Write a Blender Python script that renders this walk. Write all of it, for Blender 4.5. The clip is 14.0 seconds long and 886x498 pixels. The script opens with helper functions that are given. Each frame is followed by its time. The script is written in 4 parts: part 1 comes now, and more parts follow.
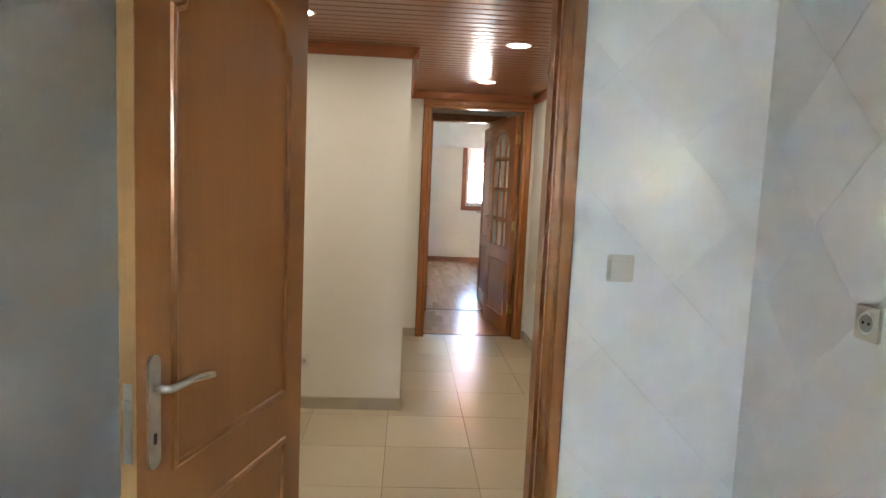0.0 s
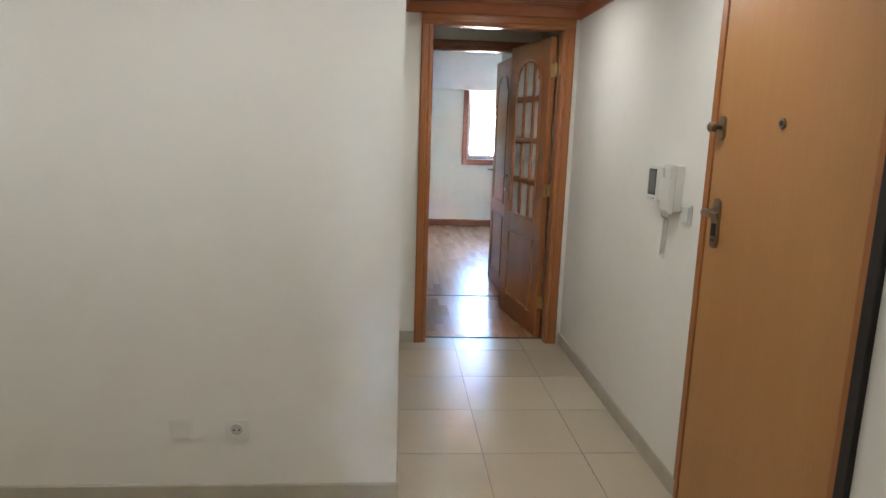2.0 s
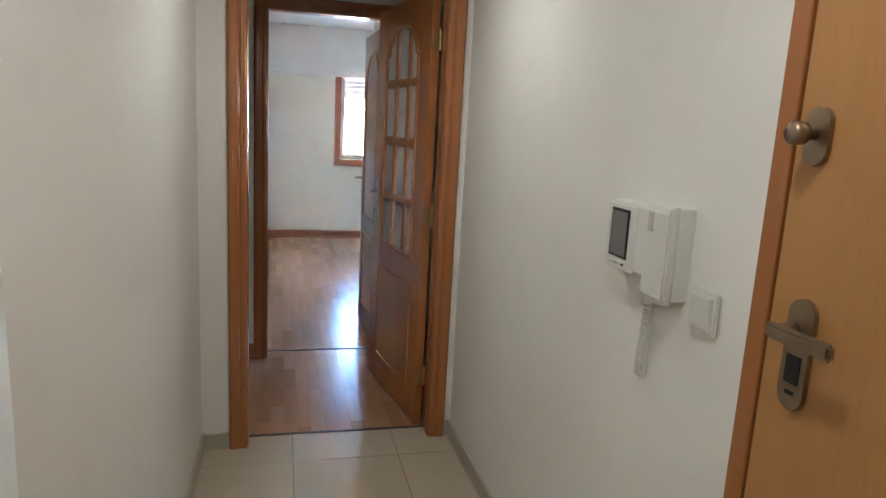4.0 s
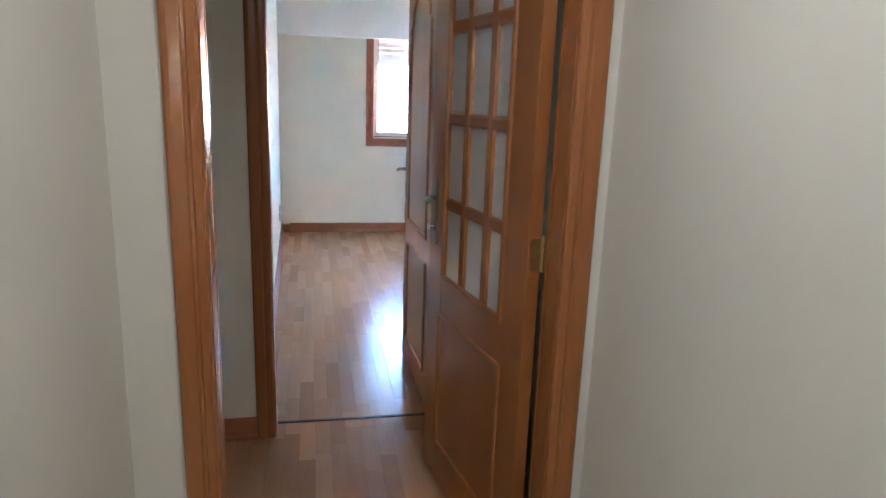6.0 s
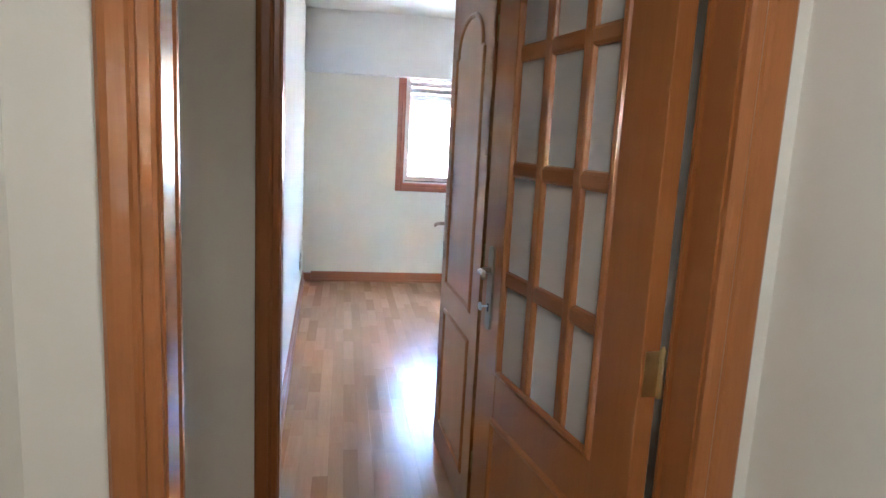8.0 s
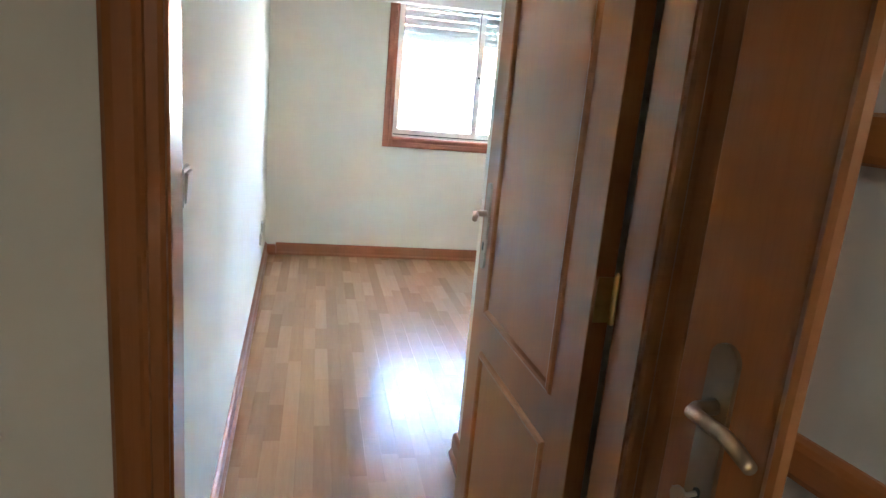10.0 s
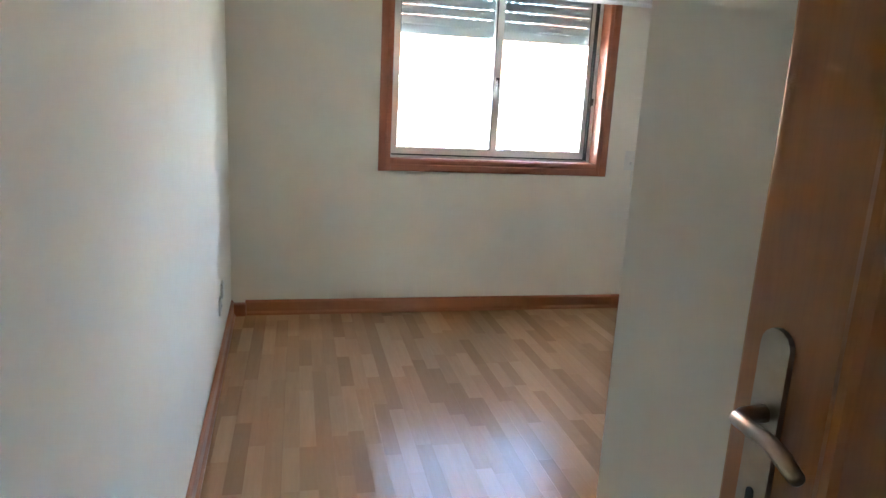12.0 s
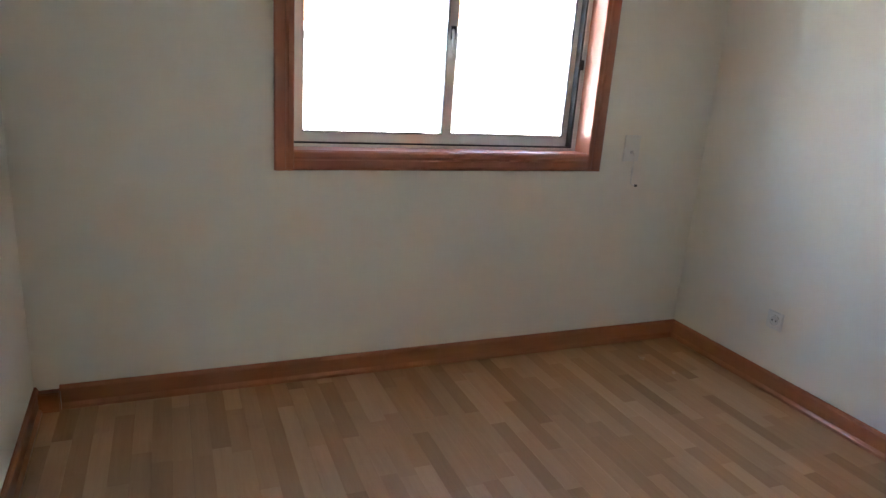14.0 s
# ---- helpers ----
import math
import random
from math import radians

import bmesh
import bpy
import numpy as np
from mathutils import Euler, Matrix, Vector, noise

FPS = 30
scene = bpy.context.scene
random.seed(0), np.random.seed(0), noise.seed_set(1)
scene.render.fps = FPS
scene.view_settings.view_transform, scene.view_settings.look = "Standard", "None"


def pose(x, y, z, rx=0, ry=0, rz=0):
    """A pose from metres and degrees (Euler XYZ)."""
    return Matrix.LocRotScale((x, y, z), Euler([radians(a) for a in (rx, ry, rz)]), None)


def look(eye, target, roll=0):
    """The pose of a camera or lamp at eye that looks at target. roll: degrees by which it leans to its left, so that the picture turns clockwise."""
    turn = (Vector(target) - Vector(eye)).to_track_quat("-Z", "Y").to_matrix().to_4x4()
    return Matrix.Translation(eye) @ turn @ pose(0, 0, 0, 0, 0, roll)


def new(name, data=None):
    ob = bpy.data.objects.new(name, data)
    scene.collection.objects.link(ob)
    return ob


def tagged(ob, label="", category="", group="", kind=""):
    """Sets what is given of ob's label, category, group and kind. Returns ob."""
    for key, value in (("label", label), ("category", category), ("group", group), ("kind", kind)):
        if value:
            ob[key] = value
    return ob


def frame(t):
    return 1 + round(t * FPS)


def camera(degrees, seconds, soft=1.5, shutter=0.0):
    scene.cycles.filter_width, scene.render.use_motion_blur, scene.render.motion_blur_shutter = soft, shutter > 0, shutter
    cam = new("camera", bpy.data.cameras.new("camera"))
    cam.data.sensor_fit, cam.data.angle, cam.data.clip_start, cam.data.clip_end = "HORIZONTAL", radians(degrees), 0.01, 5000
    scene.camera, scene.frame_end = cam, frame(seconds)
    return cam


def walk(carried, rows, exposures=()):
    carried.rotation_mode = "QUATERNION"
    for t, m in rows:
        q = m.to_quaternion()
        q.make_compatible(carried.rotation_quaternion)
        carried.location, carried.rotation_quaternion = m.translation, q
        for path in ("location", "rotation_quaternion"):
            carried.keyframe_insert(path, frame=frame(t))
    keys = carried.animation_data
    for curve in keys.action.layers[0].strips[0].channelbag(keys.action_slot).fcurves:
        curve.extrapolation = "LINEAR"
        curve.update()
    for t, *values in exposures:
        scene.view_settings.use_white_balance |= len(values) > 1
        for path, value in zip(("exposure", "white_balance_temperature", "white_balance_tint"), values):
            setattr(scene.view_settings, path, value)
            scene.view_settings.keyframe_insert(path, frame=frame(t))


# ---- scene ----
cam = camera(68.6, 14.0)
PATH = [
    (0, (0.172, 0.244, 1.419), (0.289, 2.229, 1.204), 2.5),
    (0.5, (0.161, 0.723, 1.426), (0.167, 2.717, 1.276), -0.5),
    (1, (0.129, 1.024, 1.448), (-0.296, 2.961, 1.183), 0.9),
    (1.5, (0.091, 1.436, 1.435), (-0.065, 3.382, 1.000), 1.8),
    (2, (0.152, 1.821, 1.408), (0.300, 3.782, 1.043), 1.9),
    (2.5, (0.205, 2.153, 1.412), (0.635, 4.069, 1.034), 2.8),
    (3, (0.216, 2.540, 1.425), (0.888, 4.393, 1.083), 2.6),
    (3.5, (0.343, 2.843, 1.417), (0.952, 4.714, 1.061), 1.6),
    (4, (0.510, 3.217, 1.423), (0.987, 5.124, 1.057), 3.1),
    (6.5, (0.609, 4.753, 1.396), (0.950, 6.652, 0.870), 2.0),
    (7, (0.627, 4.909, 1.374), (0.908, 6.783, 0.735), 2.8),
    (7.5, (0.623, 4.997, 1.382), (0.942, 6.918, 0.926), 3.5),
    (8, (0.602, 5.069, 1.411), (0.912, 7.017, 1.078), 3.0),
    (10.5, (0.598, 6.559, 1.344), (1.013, 8.457, 0.858), 5.1),
    (11, (0.590, 6.854, 1.360), (0.983, 8.771, 0.931), 2.6),
    (11.5, (0.600, 7.155, 1.326), (1.116, 9.046, 0.905), 4.9),
    (12, (0.628, 7.405, 1.312), (1.065, 9.312, 0.874), 2.9),
    (12.5, (0.673, 7.762, 1.309), (1.016, 9.697, 0.918), 3.8),
    (13, (0.645, 8.144, 1.372), (1.195, 10.055, 1.127), 4.3),
    (13.5, (0.691, 8.483, 1.348), (1.403, 10.291, 0.866), 4.3),
    (14, (0.738, 8.812, 1.338), (1.499, 10.577, 0.786), 4.1),
]
EXPOSURES = [(0.0, 7.22, 7250, 12), (0.5, 7.19, 7000, 10), (1.0, 7.39, 6750, 7), (1.5, 7.62, 5850, 6), (2.0, 7.29, 5850, 8), (2.5, 7.07, 5900, 8), (4.0, 7.12, 5850, 8), (6.5, 7.31, 5720, 9), (8.0, 7.57, 5820, 9), (10.5, 7.38, 6350, 2), (11.0, 6.93, 6500, 0), (11.5, 6.68, 6700, 2), (12.0, 6.46, 6800, 5), (13.0, 6.01, 6950, 9), (14.0, 5.93, 7000, 11)]
walk(cam, [(t, look(eye, target, roll)) for t, eye, target, roll in PATH], EXPOSURES)

# ---- world, sun and large lights ----
world = bpy.data.worlds.new("sky")
scene.world = world
world.use_nodes = True
wn = world.node_tree.nodes
sky = wn.new("ShaderNodeTexSky")
sky.sky_type, sky.sun_disc = "NISHITA", False
sky.ozone_density = 4.0
sky.sun_elevation, sky.sun_rotation = radians(50), radians(203)
wn["Background"].inputs["Strength"].default_value = 0.15
world.node_tree.links.new(sky.outputs["Color"], wn["Background"].inputs["Color"])

sun = new("sun", bpy.data.lights.new("sun", "SUN"))
sun.data.energy, sun.data.angle, sun.data.color = 2.6, radians(0.5), (1.0, 0.95, 0.87)
sun.matrix_world = look((-6, -14, 18), (0, 0, 0))


def area_lamp(name, x, y, z, rx, rz, w, h, watts, colour, disk=False):
    d = bpy.data.lights.new(name, "AREA")
    d.shape, d.size, d.size_y, d.energy, d.color = ("DISK" if disk else "RECTANGLE"), w, h, watts, colour
    ob = new(name, d)
    ob.matrix_world = pose(x, y, z, rx, 0, rz)
    return ob


# added lamp that stands in for daylight at the unseen kitchen window
area_lamp("added_kitchen_daylight", -0.34, -2.62, 1.615, 90, 0, 0.5, 0.65, 0.0135, (0.66, 0.80, 1.0))

# ---- materials ----


def material(name):
    m = bpy.data.materials.new(name)
    m.use_nodes = True
    nt = m.node_tree
    return m, nt, nt.nodes["Principled BSDF"]


def ramp(nt, fac, stops):
    r = nt.nodes.new("ShaderNodeValToRGB")
    e = r.color_ramp.elements
    while len(e) < len(stops):
        e.new(0.5)
    for el, (p, c) in zip(e, stops):
        el.position, el.color = p, (*c, 1)
    nt.links.new(fac, r.inputs["Fac"])
    return r.outputs["Color"]


def coords(nt, scale=(1, 1, 1), which="Object"):
    tc, mp = nt.nodes.new("ShaderNodeTexCoord"), nt.nodes.new("ShaderNodeMapping")
    mp.inputs["Scale"].default_value = scale
    nt.links.new(tc.outputs[which], mp.inputs["Vector"])
    return mp.outputs["Vector"]


def noise_tex(nt, vec, scale, detail=4.0, rough=0.55, distort=0.0):
    n = nt.nodes.new("ShaderNodeTexNoise")
    n.inputs["Scale"].default_value, n.inputs["Detail"].default_value = scale, detail
    n.inputs["Roughness"].default_value, n.inputs["Distortion"].default_value = rough, distort
    nt.links.new(vec, n.inputs["Vector"])
    return n.outputs["Fac"]


def mix(nt, a, b, fac, mode="MULTIPLY"):
    n = nt.nodes.new("ShaderNodeMix")
    n.data_type, n.blend_type = "RGBA", mode
    for sock, v in ((n.inputs[0], fac), (n.inputs[6], a), (n.inputs[7], b)):
        if isinstance(v, (int, float)):
            sock.default_value = v
        elif isinstance(v, tuple):
            sock.default_value = (*v, 1)
        else:
            nt.links.new(v, sock)
    return n.outputs[2]


def bump(nt, bsdf, height, strength, distance=0.002):
    b = nt.nodes.new("ShaderNodeBump")
    b.inputs["Strength"].default_value, b.inputs["Distance"].default_value = strength, distance
    nt.links.new(height, b.inputs["Height"])
    nt.links.new(b.outputs["Normal"], bsdf.inputs["Normal"])


def math_node(nt, op, a, b=0.0):
    n = nt.nodes.new("ShaderNodeMath")
    n.operation = op
    for sock, v in zip(n.inputs, (a, b)):
        if isinstance(v, (int, float)):
            sock.default_value = v
        else:
            nt.links.new(v, sock)
    return n.outputs[0]


def piece_random(nt):
    """A number of its own for each piece, joined or not."""
    oi, ge = nt.nodes.new("ShaderNodeObjectInfo"), nt.nodes.new("ShaderNodeNewGeometry")
    return math_node(nt, "FRACT", math_node(nt, "ADD", oi.outputs["Random"], ge.outputs["Random Per Island"]))


def plain(name, colour, rough=0.5, metal=0.0, vary=0.08, scale=6.0, bumpy=0.0, bump_scale=200.0, coat=0.0, rough_vary=0.1):
    m, nt, b = material(name)
    v = coords(nt)
    n = noise_tex(nt, v, scale)
    lo, hi = tuple(c * (1 - vary) for c in colour), tuple(min(1, c * (1 + vary * 0.6)) for c in colour)
    nt.links.new(ramp(nt, n, [(0.3, lo), (0.7, hi)]), b.inputs["Base Color"])
    n2 = noise_tex(nt, v, scale * 9)
    r = ramp(nt, n2, [(0.3, (rough * (1 - rough_vary),) * 3), (0.7, (min(1, rough * (1 + rough_vary)),) * 3)])
    nt.links.new(r, b.inputs["Roughness"])
    b.inputs["Metallic"].default_value, b.inputs["Coat Weight"].default_value = metal, coat
    if bumpy:
        bump(nt, b, noise_tex(nt, v, bump_scale, 3), bumpy)
    return m


def wood(name, dark, mid, light, axis=2, rough=0.33, coat=0.12, fine=70.0, bands=5.0, grainy=0.26):
    m, nt, b = material(name)
    sc = [1.0, 1.0, 1.0]
    sc[axis] = 0.05
    v = coords(nt, tuple(sc))
    wide = noise_tex(nt, v, bands, 4, 0.6, 0.6)
    grain = noise_tex(nt, v, fine, 3, 0.7)
    pores = noise_tex(nt, v, fine * 4, 2, 0.6)
    base = ramp(nt, wide, [(0.25, dark), (0.5, mid), (0.78, light)])
    c = mix(nt, base, ramp(nt, grain, [(0.3, (0.80, 0.76, 0.72)), (0.7, (1.06, 1.06, 1.06))]), grainy)
    c = mix(nt, c, ramp(nt, pores, [(0.35, (0.7, 0.66, 0.6)), (0.5, (1, 1, 1))]), grainy * 0.6)
    nt.links.new(c, b.inputs["Base Color"])
    nt.links.new(ramp(nt, grain, [(0.2, (rough * 0.9,) * 3), (0.8, (rough * 1.1,) * 3)]), b.inputs["Roughness"])
    b.inputs["Coat Weight"].default_value, b.inputs["Coat Roughness"].default_value = coat, 0.14
    bump(nt, b, grain, 0.08, 0.0008)
    return m


def wall_paint(name, colour):
    m, nt, b = material(name)
    v = coords(nt)
    big = noise_tex(nt, v, 0.9, 3)
    c = ramp(nt, big, [(0.3, tuple(k * 0.965 for k in colour)), (0.7, colour)])
    smear = noise_tex(nt, v, 7, 5, 0.65)
    c = mix(nt, c, ramp(nt, smear, [(0.25, (0.965, 0.96, 0.95)), (0.5, (1, 1, 1))]), 0.8)
    nt.links.new(c, b.inputs["Base Color"])
    b.inputs["Roughness"].default_value = 0.85
    b.inputs["Specular IOR Level"].default_value = 0.12
    bump(nt, b, noise_tex(nt, v, 160, 4, 0.6), 0.22, 0.0012)
    return m


PAINT = wall_paint("cream_wall_paint", (0.82, 0.775, 0.675))
PAINT_HALL = wall_paint("white_wall_paint", (0.80, 0.785, 0.73))
CEIL = wall_paint("white_ceiling_paint", (0.82, 0.81, 0.78))
WOOD_V = wood("varnished_door_wood_upright", (0.315, 0.112, 0.030), (0.36, 0.134, 0.037), (0.405, 0.157, 0.046))
WOOD_H = wood("varnished_door_wood_across", (0.315, 0.112, 0.030), (0.36, 0.134, 0.037), (0.405, 0.157, 0.046), axis=0)
WOOD_Y = wood("varnished_wood_along", (0.315, 0.112, 0.030), (0.36, 0.134, 0.037), (0.405, 0.157, 0.046), axis=1)
WOOD_EDGE = wood("pale_door_edge_wood", (0.42, 0.21, 0.07), (0.52, 0.28, 0.10), (0.58, 0.33, 0.13), rough=0.45)
OAK = wood("golden_veneer", (0.40, 0.190, 0.057), (0.44, 0.215, 0.068), (0.48, 0.243, 0.080), rough=0.4, coat=0.1, bands=3.0, fine=80, grainy=0.22)
SLAT_WOOD = wood("ceiling_slat_wood", (0.29, 0.115, 0.055), (0.33, 0.135, 0.066), (0.37, 0.155, 0.078), axis=0, rough=0.31, coat=0.1)
RED = ((0.33, 0.100, 0.048), (0.385, 0.122, 0.060), (0.43, 0.145, 0.072))
WOOD_RED_V = wood("reddish_window_wood_upright", *RED, rough=0.38)
WOOD_RED_H = wood("reddish_window_wood_across", *RED, axis=0, rough=0.38)
ALU = plain("window_aluminium", (0.74, 0.72, 0.68), 0.42, 0.2, 0.05)
RUBBER = plain("black_rubber", (0.02, 0.02, 0.022), 0.6)
DARK_STEEL = plain("dark_steel_edge", (0.03, 0.026, 0.023), 0.5, 0.3)
THRESH = plain("dark_brown_threshold", (0.07, 0.038, 0.022), 0.5)
BRONZE = plain("satin_bronze", (0.33, 0.25, 0.17), 0.33, 0.9, 0.1, 30)
DULL = plain("dull_bronze_grey", (0.36, 0.29, 0.22), 0.36, 0.9, 0.12, 30)
BRASS = plain("worn_brass", (0.55, 0.40, 0.17), 0.35, 0.9, 0.15, 40)
STEEL = plain("satin_steel", (0.52, 0.50, 0.46), 0.3, 0.95, 0.1, 40)
PLASTIC = plain("white_plastic", (0.72, 0.71, 0.66), 0.35, 0, 0.03)
IVORY = plain("ivory_plastic", (0.56, 0.53, 0.455), 0.4, 0, 0.03)
PLASTIC_GREY = plain("grey_plastic", (0.52, 0.52, 0.50), 0.4, 0, 0.04)
SCREEN = plain("dark_grey_screen", (0.20, 0.205, 0.20), 0.2, 0, 0.05)
BLACK = plain("black_plastic", (0.015, 0.015, 0.015), 0.4)
SKIRT_TILE = plain("beige_skirting_tile", (0.46, 0.42, 0.34), 0.35, 0, 0.1, 9)
GROUT = plain("dark_grout", (0.22, 0.19, 0.15), 0.9, 0, 0.15)
GROUT_WHITE = plain("pale_grout", (0.80, 0.815, 0.825), 0.6, 0, 0.06)
RENDER = plain("white_facade_render", (0.58, 0.57, 0.55), 0.9, 0, 0.05, 1.2, 0.2, 60)
# darkened copy of the render, to throw less light on the bedroom's left wall
RENDER_DIMMED = plain("dimmed_facade_render", (0.30, 0.285, 0.265), 0.9, 0, 0.06, 1.2, 0.2, 60)
GROUND = plain("pale_paving", (0.20, 0.19, 0.175), 0.95, 0, 0.2, 0.8)
ROOF = plain("clay_roof_tile", (0.38, 0.17, 0.10), 0.85, 0, 0.25, 2.0)
SUBFLOOR = plain("dark_joint", (0.16, 0.09, 0.05), 0.9)


def floor_tile_material():
    m, nt, b = material("beige_floor_tile")
    v = coords(nt)
    r = piece_random(nt)
    base = ramp(nt, r, [(0.0, (0.50, 0.43, 0.315)), (0.5, (0.535, 0.465, 0.345)), (1.0, (0.56, 0.49, 0.37))])
    c = mix(nt, base, ramp(nt, noise_tex(nt, v, 5, 6, 0.65), [(0.3, (0.965, 0.96, 0.955)), (0.7, (1.01, 1.01, 1.01))]), 0.8)
    c = mix(nt, c, ramp(nt, noise_tex(nt, v, 90, 3, 0.6), [(0.3, (0.93, 0.92, 0.9)), (0.6, (1, 1, 1))]), 0.6)
    nt.links.new(c, b.inputs["Base Color"])
    nt.links.new(ramp(nt, noise_tex(nt, v, 8, 4), [(0.3, (0.285,) * 3), (0.7, (0.34,) * 3)]), b.inputs["Roughness"])
    bump(nt, b, noise_tex(nt, v, 14, 2), 0.02, 0.0006)
    return m


def laminate_material():
    m, nt, b = material("beech_laminate")
    r = piece_random(nt)
    v = coords(nt, (1.0, 0.06, 1.0), "Object")
    shift = nt.nodes.new("ShaderNodeVectorMath")
    shift.operation = "ADD"
    comb = nt.nodes.new("ShaderNodeCombineXYZ")
    for k in range(3):
        nt.links.new(math_node(nt, "MULTIPLY", r, 37.0 + 11 * k), comb.inputs[k])
    nt.links.new(v, shift.inputs[0])
    nt.links.new(comb.outputs[0], shift.inputs[1])
    vec = shift.outputs[0]
    base = ramp(nt, r, [(0.0, (0.375, 0.200, 0.103)), (0.3, (0.45, 0.247, 0.130)), (0.7, (0.49, 0.275, 0.148)), (1.0, (0.54, 0.312, 0.175))])
    c = mix(nt, base, ramp(nt, noise_tex(nt, vec, 45, 4, 0.65, 0.4), [(0.3, (0.86, 0.83, 0.79)), (0.7, (1.05, 1.05, 1.05))]), 0.5)
    c = mix(nt, c, ramp(nt, noise_tex(nt, vec, 260, 2, 0.6), [(0.3, (0.88, 0.85, 0.82)), (0.6, (1, 1, 1))]), 0.3)
    nt.links.new(c, b.inputs["Base Color"])
    nt.links.new(ramp(nt, noise_tex(nt, coords(nt), 3, 5), [(0.3, (0.225,) * 3), (0.7, (0.275,) * 3)]), b.inputs["Roughness"])
    b.inputs["Specular IOR Level"].default_value = 0.12
    bump(nt, b, noise_tex(nt, vec, 60, 3), 0.04, 0.001)
    return m


def kitchen_tile_material():
    m, nt, b = material("white_glazed_tile")
    v = coords(nt)
    r = piece_random(nt)
    base = ramp(nt, r, [(0.0, (0.77, 0.785, 0.795)), (1.0, (0.81, 0.82, 0.82))])
    c = mix(nt, base, ramp(nt, noise_tex(nt, v, 9, 5), [(0.3, (0.95, 0.96, 0.97)), (0.7, (1, 1, 1))]), 0.8)
    nt.links.new(c, b.inputs["Base Color"])
    nt.links.new(ramp(nt, noise_tex(nt, v, 6, 3), [(0.3, (0.11,) * 3), (0.7, (0.17,) * 3)]), b.inputs["Roughness"])
    bump(nt, b, noise_tex(nt, v, 10, 2), 0.06, 0.004)
    return m


def glass_material(name, rough, colour):
    m, nt, b = material(name)
    b.inputs["Base Color"].default_value = (*colour, 1)
    b.inputs["Transmission Weight"].default_value, b.inputs["IOR"].default_value = 1.0, 1.45
    b.inputs["Roughness"].default_value = rough
    if rough > 0.05:
        b.inputs["Transmission Weight"].default_value = 0.6
        bump(nt, b, noise_tex(nt, coords(nt, (1, 1, 0.5)), 120, 3), 0.25, 0.001)
    return m


def glow_material(name, colour, strength):
    m, nt, b = material(name)
    b.inputs["Emission Color"].default_value, b.inputs["Emission Strength"].default_value = (*colour, 1), strength
    return m


def shutter_material():
    """Grey PVC that lets a little daylight through."""
    m, nt, b = material("shutter_slat")
    v = coords(nt)
    nt.links.new(ramp(nt, noise_tex(nt, v, 6), [(0.3, (0.36, 0.41, 0.41)), (0.7, (0.42, 0.47, 0.47))]), b.inputs["Base Color"])
    b.inputs["Roughness"].default_value = 0.5
    tr, mx = nt.nodes.new("ShaderNodeBsdfTranslucent"), nt.nodes.new("ShaderNodeMixShader")
    tr.inputs["Color"].default_value, mx.inputs[0].default_value = (0.50, 0.60, 0.60, 1), 0.010
    nt.links.new(b.outputs[0], mx.inputs[1])
    nt.links.new(tr.outputs[0], mx.inputs[2])
    nt.links.new(mx.outputs[0], nt.nodes["Material Output"].inputs["Surface"])
    return m


SHUTTER = shutter_material()
FLOOR_TILE, LAMINATE, KTILE = floor_tile_material(), laminate_material(), kitchen_tile_material()
GLASS, FROST = glass_material("clear_glass", 0.0, (1, 1, 1)), glass_material("frosted_glass", 0.33, (0.88, 0.86, 0.83))
GLOW = glow_material("lamp_glow", (1.0, 0.93, 0.82), 0.8)
GLOW_ADDED = glow_material("added_kitchen_lamp_glow", (1.0, 0.97, 0.93), 0.35)

# ---- building helpers ----


def box(bm, x0, x1, y0, y1, z0, z1):
    vs = [bm.verts.new((x, y, z)) for x in (x0, x1) for y in (y0, y1) for z in (z0, z1)]
    for f in ((0, 1, 3, 2), (4, 6, 7, 5), (0, 4, 5, 1), (2, 3, 7, 6), (0, 2, 6, 4), (1, 5, 7, 3)):
        bm.faces.new([vs[i] for i in f])
    return vs


def mesh_of(name, bm, mat, smooth=False):
    bmesh.ops.recalc_face_normals(bm, faces=bm.faces[:])
    me = bpy.data.meshes.new(name)
    bm.to_mesh(me)
    bm.free()
    me.materials.append(mat)
    if smooth:
        for p in me.polygons:
            p.use_smooth = True
    return me


def part(name, bm, mat, parent=None, label="", smooth=False, at=None):
    ob = new(name, mesh_of(name, bm, mat, smooth))
    ob.parent = parent
    if at is not None:
        ob.matrix_local = at
    if label:
        ob["label"] = label
    return ob


def boxes(name, mat, parent, *dims, label="", bevel=0.0, at=None):
    bm = bmesh.new()
    for d in dims:
        box(bm, *d)
    if bevel:
        bmesh.ops.bevel(bm, geom=bm.edges[:], offset=bevel, segments=2, profile=0.5, affect="EDGES")
    return part(name, bm, mat, parent, label, at=at)


def thing(name, m, label, category, group="", kind=""):
    ob = new(name)
    ob.empty_display_size = 0.1
    ob.matrix_world = m
    return tagged(ob, label, category, group, kind)


def structure(name, mat, dims, label, category):
    bm = bmesh.new()
    for d in dims:
        box(bm, *d)
    return tagged(part(name, bm, mat), label, category, kind="structure")


def prism(bm, pts, y0, y1):
    """A flat outline in x and z, given a thickness in y."""
    a = [bm.verts.new((x, y0, z)) for x, z in pts]
    b = [bm.verts.new((x, y1, z)) for x, z in pts]
    bm.faces.new(a), bm.faces.new(b[::-1])
    n = len(pts)
    for i in range(n):
        bm.faces.new((a[i], b[i], b[(i + 1) % n], a[(i + 1) % n]))


